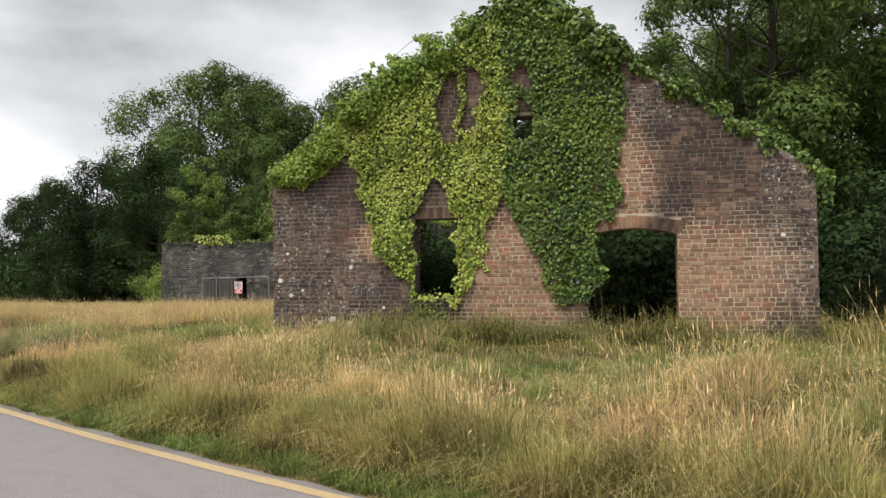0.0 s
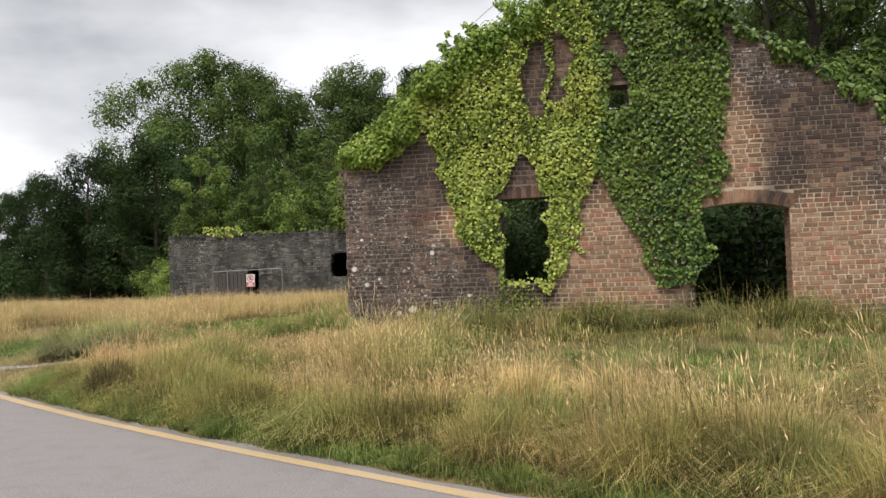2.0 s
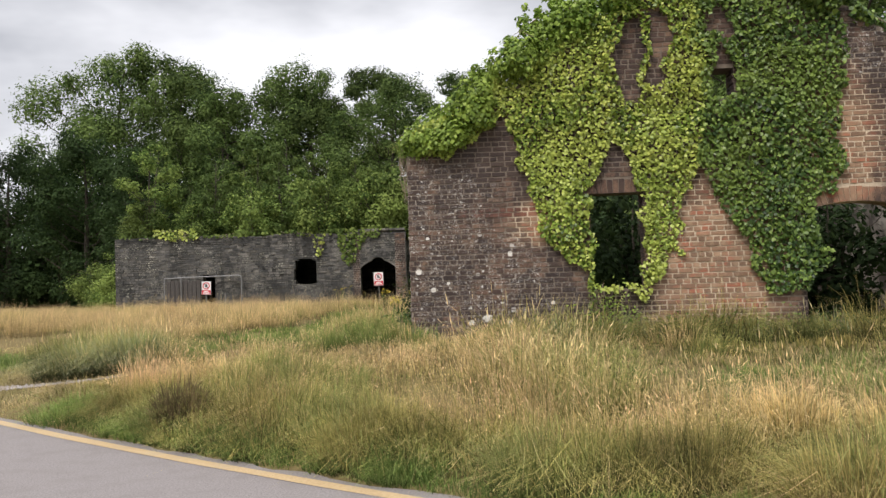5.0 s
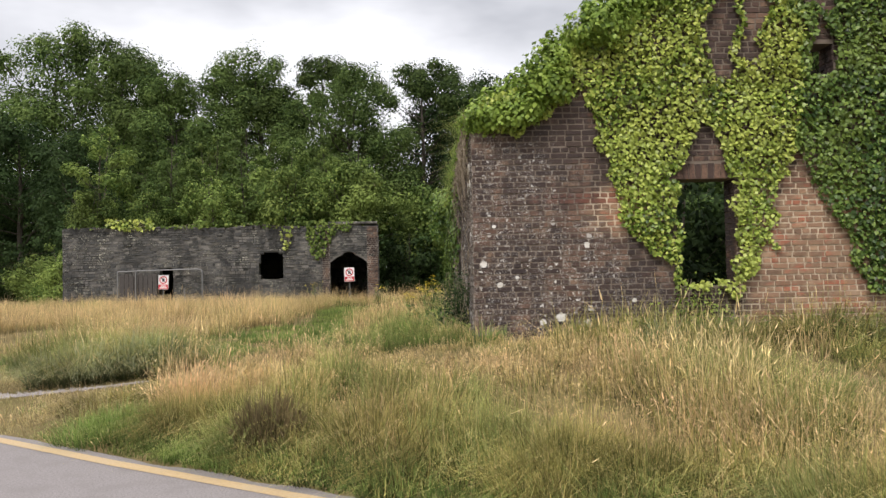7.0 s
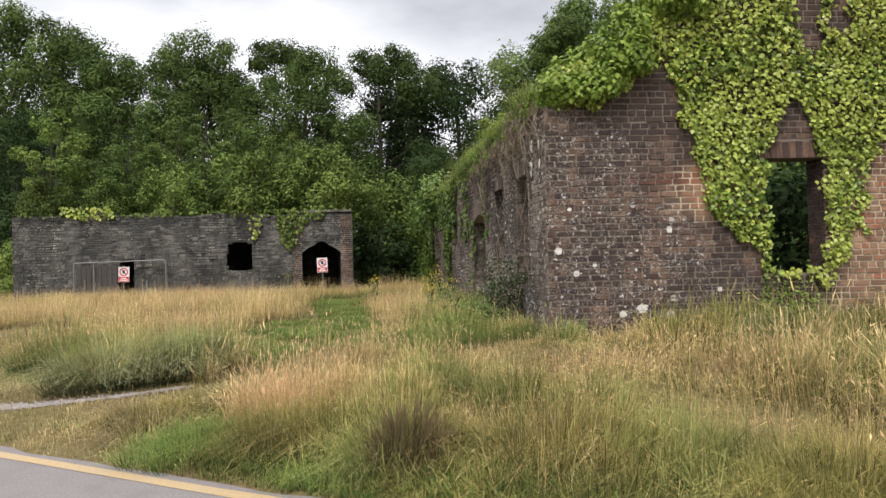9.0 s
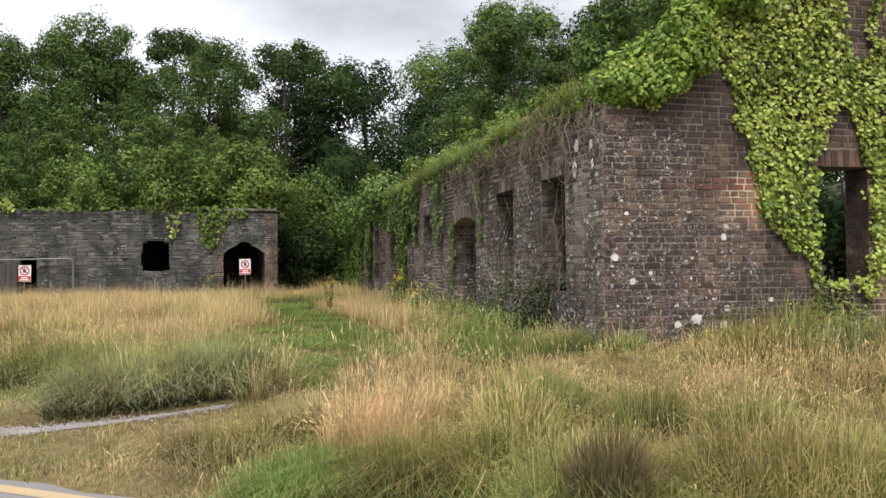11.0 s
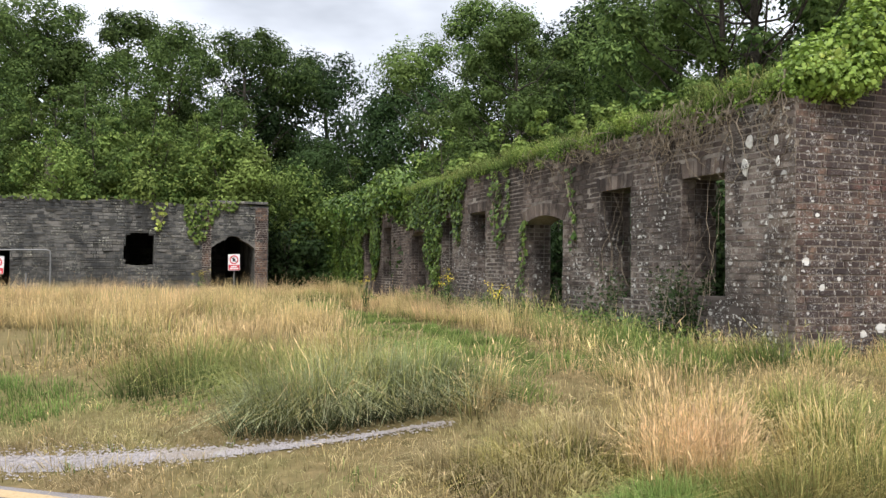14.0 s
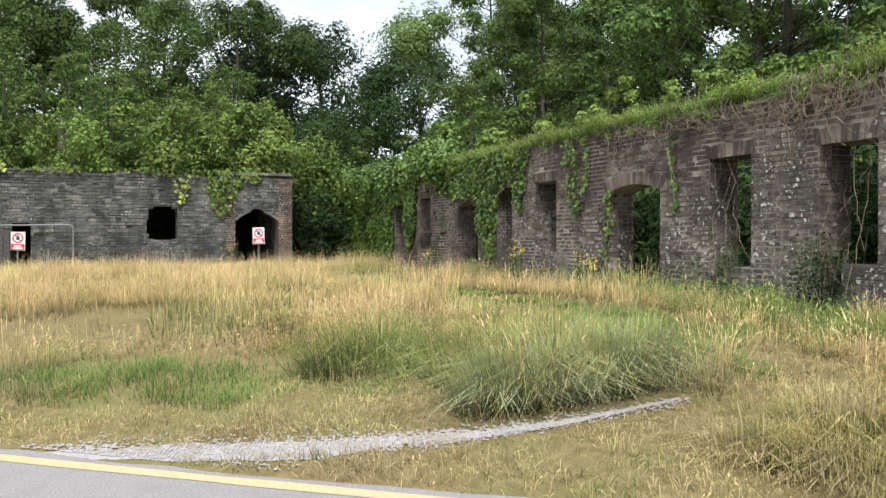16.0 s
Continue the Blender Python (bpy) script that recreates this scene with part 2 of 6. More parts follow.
def foliage(name, dark, mid, light, trans=0.35, rough=0.7, big=0.35, gloss=0.12, vary=0.75):
    """Leaf surfaces: a tone for each leaf, larger patches of tone, some light let through."""
    m, t, b = material(name, rough, gloss)
    rnd = t.nodes.new("ShaderNodeNewGeometry").outputs["Random Per Island"]
    col = ramp(t, rnd, [(0.0, dark), (0.5, mid), (1.0, light)])
    patch = noise_fac(t, big, 3, 0.6)
    col = mixc(t, math_node(t, "MULTIPLY", step(t, patch, 0.40, 0.66), 0.55), col, light)
    obr = t.nodes.new("ShaderNodeObjectInfo").outputs["Random"]
    hsv = t.nodes.new("ShaderNodeHueSaturation")
    t.links.new(col, hsv.inputs["Color"])
    t.links.new(math_node(t, "ADD", math_node(t, "MULTIPLY", obr, vary), 1.0 - 0.5 * vary), hsv.inputs["Value"])
    t.links.new(math_node(t, "SUBTRACT", 0.515, math_node(t, "MULTIPLY", noise_fac(t, big * 0.7, 2), 0.035)), hsv.inputs["Hue"])
    t.links.new(hsv.outputs["Color"], b.inputs["Base Color"])
    tr = t.nodes.new("ShaderNodeBsdfTranslucent")
    t.links.new(hsv.outputs["Color"], tr.inputs["Color"])
    mx = t.nodes.new("ShaderNodeMixShader")
    mx.inputs["Fac"].default_value = trans
    t.links.new(b.outputs["BSDF"], mx.inputs[1])
    t.links.new(tr.outputs["BSDF"], mx.inputs[2])
    t.links.new(mx.outputs["Shader"], t.nodes["Material Output"].inputs["Surface"])
    return m


M_leaf = foliage("tree_leaves", (0.018, 0.036, 0.010), (0.064, 0.108, 0.030), (0.155, 0.22, 0.060), 0.3)
# for dark-leaved trees; on ruin shrubs and undergrowth the colour stands for shade
M_leaf_dark_shaded = foliage("dark_and_shaded_leaves", (0.012, 0.025, 0.009), (0.026, 0.050, 0.016), (0.050, 0.085, 0.026), 0.25)
M_leaf_bush = foliage("bush_leaves", (0.026, 0.054, 0.014), (0.084, 0.140, 0.031), (0.225, 0.29, 0.075), 0.28)
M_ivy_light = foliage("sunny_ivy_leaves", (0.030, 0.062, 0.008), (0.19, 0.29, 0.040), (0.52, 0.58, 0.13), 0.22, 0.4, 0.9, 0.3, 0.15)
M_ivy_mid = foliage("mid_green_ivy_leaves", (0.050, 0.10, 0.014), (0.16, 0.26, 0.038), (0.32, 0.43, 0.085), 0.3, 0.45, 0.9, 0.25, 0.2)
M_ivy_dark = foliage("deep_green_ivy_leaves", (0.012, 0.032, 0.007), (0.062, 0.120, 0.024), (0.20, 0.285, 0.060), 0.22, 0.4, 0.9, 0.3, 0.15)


def blade_material(name, base, mid, tip, spread=0.35, alt=None, knee=0.45):
    m, t, b = material(name, 0.75, 0.25)
    uv = t.nodes.new("ShaderNodeUVMap")
    sep = t.nodes.new("ShaderNodeSeparateXYZ")
    t.links.new(uv.outputs["UV"], sep.inputs[0])
    # dark roots: green living base, plus shade between the blades put into the colour
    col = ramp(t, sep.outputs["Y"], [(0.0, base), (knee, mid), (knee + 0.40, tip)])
    rnd = t.nodes.new("ShaderNodeNewGeometry").outputs["Random Per Island"]
    if alt:
        col = mixc(t, math_node(t, "MULTIPLY", step(t, noise_fac(t, 0.8, 4, 0.6), 0.44, 0.58), sep.outputs["Y"]), col, alt)
    hsv = t.nodes.new("ShaderNodeHueSaturation")
    t.links.new(col, hsv.inputs["Color"])
    tone = math_node(t, "ADD", math_node(t, "MULTIPLY", rnd, 2 * spread), 1 - spread)
    patchy = math_node(t, "ADD", math_node(t, "MULTIPLY", step(t, noise_fac(t, 1.3, 4, 0.6), 0.32, 0.68), 0.60), 0.70)
    t.links.new(math_node(t, "MULTIPLY", tone, patchy), hsv.inputs["Value"])
    pat = noise_fac(t, 0.55, 4, 0.6)
    t.links.new(math_node(t, "ADD", math_node(t, "MULTIPLY", pat, 0.10), 0.46), hsv.inputs["Hue"])
    t.links.new(hsv.outputs["Color"], b.inputs["Base Color"])
    tr = t.nodes.new("ShaderNodeBsdfTranslucent")
    t.links.new(hsv.outputs["Color"], tr.inputs["Color"])
    mx = t.nodes.new("ShaderNodeMixShader")
    mx.inputs["Fac"].default_value = 0.3
    t.links.new(b.outputs["BSDF"], mx.inputs[1])
    t.links.new(tr.outputs["BSDF"], mx.inputs[2])
    t.links.new(mx.outputs["Shader"], t.nodes["Material Output"].inputs["Surface"])
    return m


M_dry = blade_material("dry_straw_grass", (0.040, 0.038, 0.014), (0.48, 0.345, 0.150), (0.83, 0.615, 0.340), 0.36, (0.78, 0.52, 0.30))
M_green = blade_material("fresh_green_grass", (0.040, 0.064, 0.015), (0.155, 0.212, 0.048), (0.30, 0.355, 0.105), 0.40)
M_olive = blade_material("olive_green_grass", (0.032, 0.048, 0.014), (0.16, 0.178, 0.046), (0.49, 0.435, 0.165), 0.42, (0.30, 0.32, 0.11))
# near-black roots paint in the shade deep inside the dense grass
M_bank_shade = blade_material("bank_grass_shaded_roots", (0.014, 0.018, 0.006), (0.118, 0.115, 0.030), (0.61, 0.475, 0.18), 0.5, (0.38, 0.31, 0.11), 0.52)
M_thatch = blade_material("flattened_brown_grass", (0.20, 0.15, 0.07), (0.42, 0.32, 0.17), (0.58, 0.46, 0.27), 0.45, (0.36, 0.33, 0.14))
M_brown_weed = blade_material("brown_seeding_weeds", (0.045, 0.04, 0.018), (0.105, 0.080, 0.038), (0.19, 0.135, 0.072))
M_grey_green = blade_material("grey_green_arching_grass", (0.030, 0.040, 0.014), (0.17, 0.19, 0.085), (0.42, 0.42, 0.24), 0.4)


def simple(name, a, c, scale, rough=0.9, spec=0.3, bump_s=0.3, bump_d=0.005, metal=0.0, stain=None):
    m, t, b = material(name, rough, spec)
    n = noise_fac(t, scale, 6, 0.65)
    col = ramp(t, n, [(0.32, a), (0.68, c)])
    if stain:
        col = mixc(t, math_node(t, "MULTIPLY", step(t, noise_fac(t, scale * 0.06, 4), 0.45, 0.68), 0.6), col, stain)
    t.links.new(col, b.inputs["Base Color"])
    b.inputs["Metallic"].default_value = metal
    bump(t, b, n, bump_s, bump_d)
    return m


M_ground = simple("grassy_soil", (0.11, 0.09, 0.038), (0.24, 0.18, 0.088), 9, 0.95, 0.1, 0.6, 0.03, stain=(0.17, 0.16, 0.06))
M_asphalt = simple("worn_grey_asphalt", (0.165, 0.150, 0.148), (0.325, 0.295, 0.290), 55, 0.85, 0.3, 0.6, 0.004, stain=(0.21, 0.19, 0.185))
M_line = simple("faded_yellow_paint", (0.44, 0.31, 0.165), (0.56, 0.42, 0.245), 35, 0.8, 0.3, 0.3, 0.002, stain=(0.45, 0.36, 0.24))
M_gravel = simple("pale_gravel", (0.27, 0.245, 0.24), (0.52, 0.48, 0.475), 45, 0.95, 0.2, 0.9, 0.02, stain=(0.30, 0.24, 0.16))
M_bark = simple("dark_bark", (0.035, 0.030, 0.024), (0.10, 0.085, 0.068), 14, 0.95, 0.2, 0.8, 0.02)
M_vine = simple("dead_grey_vine", (0.16, 0.125, 0.09), (0.36, 0.30, 0.22), 20, 0.9, 0.2)
M_white = simple("white_sign_face", (0.72, 0.70, 0.70), (0.80, 0.79, 0.79), 20, 0.5, 0.4, 0.05, 0.001)
M_red = simple("red_sign_print", (0.55, 0.035, 0.05), (0.62, 0.05, 0.07), 20, 0.5, 0.4, 0.05, 0.001)
M_black = simple("black_sign_print", (0.03, 0.03, 0.03), (0.05, 0.05, 0.05), 20, 0.5, 0.4, 0.05, 0.001)
M_steel = simple("galvanised_steel", (0.17, 0.17, 0.17), (0.27, 0.27, 0.27), 25, 0.6, 0.5, 0.2, 0.002, metal=0.5)
M_board = simple("weathered_dark_boarding", (0.05, 0.045, 0.042), (0.10, 0.09, 0.085), 18, 0.9, 0.2, 0.5, 0.004)
M_plaster = simple("flaking_white_render", (0.55, 0.53, 0.47), (0.75, 0.73, 0.67), 22, 0.9, 0.2, 0.6, 0.004)
M_yellow = simple("yellow_petals", (0.60, 0.46, 0.02), (0.75, 0.60, 0.05), 30, 0.7, 0.2)


# ---- helpers for meshes ----
rng = np.random.default_rng(7)


def mesh_np(name, verts, faces, mat, uv=None, smooth=False):
    """A mesh from arrays: verts (n, 3), faces (m, k)."""
    me = bpy.data.meshes.new(name)
    verts, faces = np.asarray(verts, np.float32), np.asarray(faces, np.int32)
    m, k = faces.shape
    me.vertices.add(len(verts))
    me.vertices.foreach_set("co", verts.ravel())
    me.loops.add(m * k)
    me.loops.foreach_set("vertex_index", faces.ravel())
    me.polygons.add(m)
    me.polygons.foreach_set("loop_start", np.arange(0, m * k, k, dtype=np.int32))
    if uv is not None:
        layer = me.uv_layers.new(name="UVMap")
        layer.data.foreach_set("uv", np.asarray(uv, np.float32)[faces.ravel()].ravel())
    me.polygons.foreach_set("use_smooth", np.full(m, smooth))
    me.materials.append(mat)
    me.update(calc_edges=True)
    return me


def part_me(name, me, parent, label="", kind=""):
    ob = new(name, me)
    ob.parent = parent
    return tagged(ob, label=label, kind=kind)


def warp(x, y, amount, seed):
    """Places shifted by smooth noise, so that edges run ragged."""
    return x + (vnoise(x, y, 0.9, seed) - 0.5) * amount + (vnoise(x, y, 0.3, seed + 2) - 0.5) * amount * 0.5, y + (vnoise(x, y, 0.9, seed + 1) - 0.5) * amount + (vnoise(x, y, 0.3, seed + 3) - 0.5) * amount * 0.5


def part(name, bm, mat, parent, label=""):
    me = bpy.data.meshes.new(name)
    bm.to_mesh(me)
    bm.free()
    me.materials.append(mat)
    return part_me(name, me, parent, label)


def empty(name, m, label, category, group="", kind=""):
    ob = new(name)
    ob.empty_display_size = 0.2
    ob.matrix_world = m
    return tagged(ob, label, category, group, kind)


def unit(v):
    return v / np.maximum(np.linalg.norm(v, axis=-1, keepdims=True), 1e-9)


def leaf_arrays(P, N, size, droop=None, width=0.75):
    """Folded kite-shaped leaves at P, facing N. Two triangles that share the midrib each."""
    n = len(P)
    if droop is None:
        d = rng.normal(size=(n, 3))
    else:
        d = np.asarray(droop, float) + rng.normal(size=(n, 3)) * 0.45
    N = unit(N)
    d = unit(d - (d * N).sum(1, keepdims=True) * N)
    side = np.cross(N, d)
    s = np.asarray(size).reshape(-1, 1)
    a = P - d * s * 0.45
    tip = P + d * s * 0.55 - N * s * 0.12
    l = P - d * s * 0.12 + side * s * width * 0.5 - N * s * 0.08
    r = P - d * s * 0.12 - side * s * width * 0.5 - N * s * 0.08
    V = np.stack([a, l, tip, r], 1).reshape(-1, 3)
    i = np.arange(n)[:, None] * 4
    F = np.concatenate([i + [0, 1, 2], i + [0, 2, 3]], 1).reshape(-1, 3)
    return V, F


def small_leaves(P, N, size):
    """One pointed triangle a leaf, for crowns that stand far off."""
    n = len(P)
    N = unit(N)
    d = rng.normal(size=(n, 3))
    d = unit(d - (d * N).sum(1, keepdims=True) * N)
    side = np.cross(N, d)
    s = np.asarray(size).reshape(-1, 1)
    V = np.stack([P - d * s * 0.4 + side * s * 0.34, P - d * s * 0.4 - side * s * 0.34, P + d * s * 0.6], 1).reshape(-1, 3)
    return V, np.arange(n * 3).reshape(-1, 3)


def blade_arrays(P, h, w, lean, head=0.0, az=None):
    """Bent grass blades: a root, a knee and a tip; with head, a seed head of that share of the height."""
    n = len(P)
    h, w = np.asarray(h).reshape(-1, 1), np.asarray(w).reshape(-1, 1)
    az = rng.uniform(0, 2 * np.pi, (n, 1)) if az is None else np.asarray(az).reshape(-1, 1)
    d = np.concatenate([np.cos(az), np.sin(az), np.zeros((n, 1))], 1)
    tw = rng.uniform(0, 2 * np.pi, (n, 1))
    s = np.concatenate([np.cos(tw), np.sin(tw), np.zeros((n, 1))], 1)
    up = np.array([0, 0, 1.0])
    bend = np.abs(rng.normal(0, 1, (n, 1))) * lean
    mid = P + up * h * 0.55 + d * h * bend * 0.25
    tip = P + up * h * (1 - 0.44 * np.minimum(bend, 1.6)) + d * h * bend * 0.78
    V = [P - s * w * 0.5, P + s * w * 0.5, mid + s * w * 0.4, mid - s * w * 0.4, tip]
    t = [0.0, 0.0, 0.55, 0.55, 1.0]
    F = [[0, 1, 2], [0, 2, 3], [3, 2, 4]]
    if head:
        ax = unit(tip - mid)
        b0 = tip - ax * h * head
        V += [tip + ax * h * 0.03, b0 + s * w * 1.1 + ax * h * head * 0.4, b0 - s * w * 1.1 + ax * h * head * 0.4, b0]
        t += [1.0, 0.95, 0.95, 0.9]
        F += [[8, 6, 5], [8, 5, 7]]
    k = len(V)
    V = np.stack(V, 1).reshape(-1, 3)
    uv = np.stack([np.zeros(n * k), np.tile(t, n)], 1)
    F = (np.arange(n)[:, None, None] * k + np.array(F)[None]).reshape(-1, 3)
    return V, F, uv


def tube_arrays(pts, radii, sides=6):
    """A tapered tube along points."""
    pts, radii = np.asarray(pts, float), np.asarray(radii, float)
    tan = unit(np.gradient(pts, axis=0))
    ref = np.array([0.31, 0.2, 0.93]) if abs(tan[0] @ np.array([0.31, 0.2, 0.93])) < 0.9 else np.array([1.0, 0, 0])
    u = unit(np.cross(tan, ref))
    v = np.cross(tan, u)
    a = np.linspace(0, 2 * np.pi, sides, endpoint=False)
    V = pts[:, None] + radii[:, None, None] * (np.cos(a)[None, :, None] * u[:, None] + np.sin(a)[None, :, None] * v[:, None])
    n = len(pts)
    F = []
    for i in range(n - 1):
        for j in range(sides):
            k = (j + 1) % sides
            F.append([i * sides + j, i * sides + k, (i + 1) * sides + k, (i + 1) * sides + j])
    return V.reshape(-1, 3), np.array(F)


def join_arrays(items):
    V, F, o = [], [], 0
    for v, f in items:
        V.append(v)
        F.append(f + o)
        o += len(v)
    return np.concatenate(V), np.concatenate(F)


def in_poly(x, y, poly):
    inside = np.zeros(len(x), bool)
    for (x0, y0), (x1, y1) in zip(poly, poly[1:] + poly[:1]):
        c = ((y0 > y) != (y1 > y)) & (x < (x1 - x0) * (y - y0) / (y1 - y0 + 1e-12) + x0)
        inside ^= c
    return inside


def vnoise(x, y, scale, seed=0):
    """Smooth noise from 0 to 1 on arrays of places."""
    x, y = np.asarray(x) / scale, np.asarray(y) / scale
    xi, yi = np.floor(x).astype(int), np.floor(y).astype(int)
    fx, fy = x - xi, y - yi
    fx, fy = fx * fx * (3 - 2 * fx), fy * fy * (3 - 2 * fy)
    h = lambda a, b: np.modf(np.abs(np.sin(a * 127.1 + b * 311.7 + seed * 74.7) * 43758.5453))[0]
    return (h(xi, yi) * (1 - fx) + h(xi + 1, yi) * fx) * (1 - fy) + (h(xi, yi + 1) * (1 - fx) + h(xi + 1, yi + 1) * fx) * fy


# ---- ground, road ----
def road_line(x):
    """y of the yellow line at x; straight on beyond the bend."""
    xc = np.clip(x, -16, 12)
    return -6.746 - 0.6467 * xc + 0.00875 * xc * xc - 0.10 / (1 + np.exp(-(xc + 4.0) * 1.2)) + (np.asarray(x) - xc) * (-0.6467 + 0.0175 * xc)


def off_road(x, y):
    return (y - road_line(x)) / 1.19


def ground_z(x, y):
    s = off_road(x, y)
    u = np.clip((s - 0.22) / 5.4, 0, 1)
    z = -0.61 + 0.305 * (1 - (1 - u) ** 1.6 + u * u * (3 - 2 * u))
    return z + (vnoise(x, y, 1.7, 3) - 0.5) * 0.10 * np.clip(s - 0.5, 0, 1)


def axis(edges):
    out = []
    for a, b, n in edges:
        out += list(np.linspace(a, b, n, endpoint=False))
    return np.array(out + [edges[-1][1]])


gx = axis([(-900, -60, 12), (-60, -18, 14), (-18, 14, 130), (14, 60, 14), (60, 900, 12)])
gy = axis([(-900, -60, 12), (-60, -16, 12), (-16, 6, 100), (6, 30, 30), (30, 70, 10), (70, 900, 12)])
X, Y = np.meshgrid(gx, gy)
V = np.stack([X.ravel(), Y.ravel(), ground_z(X.ravel(), Y.ravel())], 1)
nx = len(gx)
F = np.array([[j * nx + i, j * nx + i + 1, (j + 1) * nx + i + 1, (j + 1) * nx + i] for j in range(len(gy) - 1) for i in range(nx - 1)])
tagged(new("ground", mesh_np("ground", V, F, M_ground, smooth=True)), "uneven soil with dry and green grass thatch", "ground", kind="structure")


def strip(name, s0, s1, z, mat, xs, wob=0.0, cuts=6):
    """A band beside the yellow line, from s0 to s1 off it."""
    xs = np.asarray(xs)
    rows = []
    y0 = road_line(xs)
    dx = np.gradient(y0, xs)
    nrm = np.stack([-dx, np.ones_like(dx)], 1) / np.hypot(dx, 1)[:, None]
    for k in range(cuts + 1):
        s = s0 + (s1 - s0) * k / cuts
        e = wob * (vnoise(xs, xs * 0 + k, 0.35, k) - 0.5) if k in (0, cuts) else 0
        q = np.stack([xs, y0], 1) + nrm * (s + np.asarray(e))[..., None] if wob else np.stack([xs, y0], 1) + nrm * s
        rows.append(np.concatenate([q, np.full((len(xs), 1), z)], 1))
    V = np.concatenate(rows)
    n = len(xs)
    F = np.array([[k * n + i, k * n + i + 1, (k + 1) * n + i + 1, (k + 1) * n + i] for k in range(cuts) for i in range(n - 1)])
    return mesh_np(name, V, F, mat)


xs_road = axis([(-120, -20, 20), (-20, 16, 240), (16, 120, 20)])
tagged(new("road", strip("road", -8.0, 0.20, -0.600, M_asphalt, xs_road, 0.12)), "worn pinkish grey asphalt road", "road", kind="structure")
tagged(new("road_line", strip("road_line", -0.075, 0.075, -0.596, M_line, xs_road, 0.015, 1)), "faded yellow edge line painted on the road", "road marking", kind="structure")

# the gravel footpath that leaves the road
px_path = [(-10.2, 0.95), (-9.6, 0.46), (-9.0, 0.17), (-8.0, -0.20), (-7.05, -0.46), (-6.4, -0.66), (-5.6, -0.76), (-4.9, -0.74), (-4.5, -0.74)]
pw_path = [0.02, 0.12, 0.17, 0.22, 0.14, 0.06, 0.02, 0.012, 0.002]
tt = np.linspace(0, len(px_path) - 1, 260)
pc = np.stack([np.interp(tt, range(len(px_path)), [p[i] for p in px_path]) for i in (0, 1)], 1)
pw = np.interp(tt, range(len(pw_path)), pw_path)
pn = unit(np.stack([-np.gradient(pc[:, 1]), np.gradient(pc[:, 0])], 1))
V = []
for k in np.linspace(-1, 1, 7):
    q = pc + pn * (pw * k * (1 + 1.3 * (vnoise(tt, tt * 0 + k, 0.35, 5) - 0.6)) + 0.10 * (vnoise(tt, tt * 0 + 3.3, 0.5, 15) - 0.5))[:, None]
    V.append(np.concatenate([q, ground_z(q[:, 0], q[:, 1])[:, None] + 0.003 * (1 - k * k) + 0.004], 1))
V = np.concatenate(V)
n = len(tt)
F = np.array([[k * n + i, k * n + i + 1, (k + 1) * n + i + 1, (k + 1) * n + i] for k in range(6) for i in range(n - 1)])
tagged(new("footpath", mesh_np("footpath", V, F, M_gravel)), "narrow trodden footpath of pale gravel", "path", kind="structure")
n = 7000
k = rng.integers(0, len(tt), n)
q = pc[k] + pn[k] * (pw[k] * rng.normal(0, 1.05, n))[:, None]
u = rng.uniform(0, 1, 700)
q[:700] = np.stack([-7.0 + 2.6 * u, -0.46 - 0.32 * np.sin(u * 1.7) + rng.normal(0, 1, 700) * (0.13 - 0.09 * u)], 1)
k = off_road(q[:, 0], q[:, 1]) > 0.30
q, n = q[k], int(k.sum())
sz = rng.uniform(0.006, 0.020, n)
oct_v = np.array([(1, 0, 0), (0, 1, 0), (-1, 0, 0), (0, -1, 0), (0, 0, 0.6), (0, 0, -0.4)])
V = oct_v[None] * rng.uniform(0.6, 1.4, (n, 6, 3)) * sz[:, None, None]
V = V + np.stack([q[:, 0], q[:, 1], ground_z(q[:, 0], q[:, 1]) + 0.012], 1)[:, None]
F = (np.arange(n)[:, None, None] * 6 + np.array([[0, 1, 4], [1, 2, 4], [2, 3, 4], [3, 0, 4]])[None]).reshape(-1, 3)
tagged(new("gravel", mesh_np("gravel", V.reshape(-1, 3), F, M_gravel)), "loose pale gravel scattered on the footpath", "gravel", kind="stuff")


# ---- masonry walls ----
def arch_top(o, u):
    """The height of an opening's head at u."""
    u0, u1, z0, z1, rise = o
    if rise <= 0:
        return z1
    k = (u - (u0 + u1) / 2) / ((u1 - u0) / 2)
    return z1 + rise * (1 - k * k)


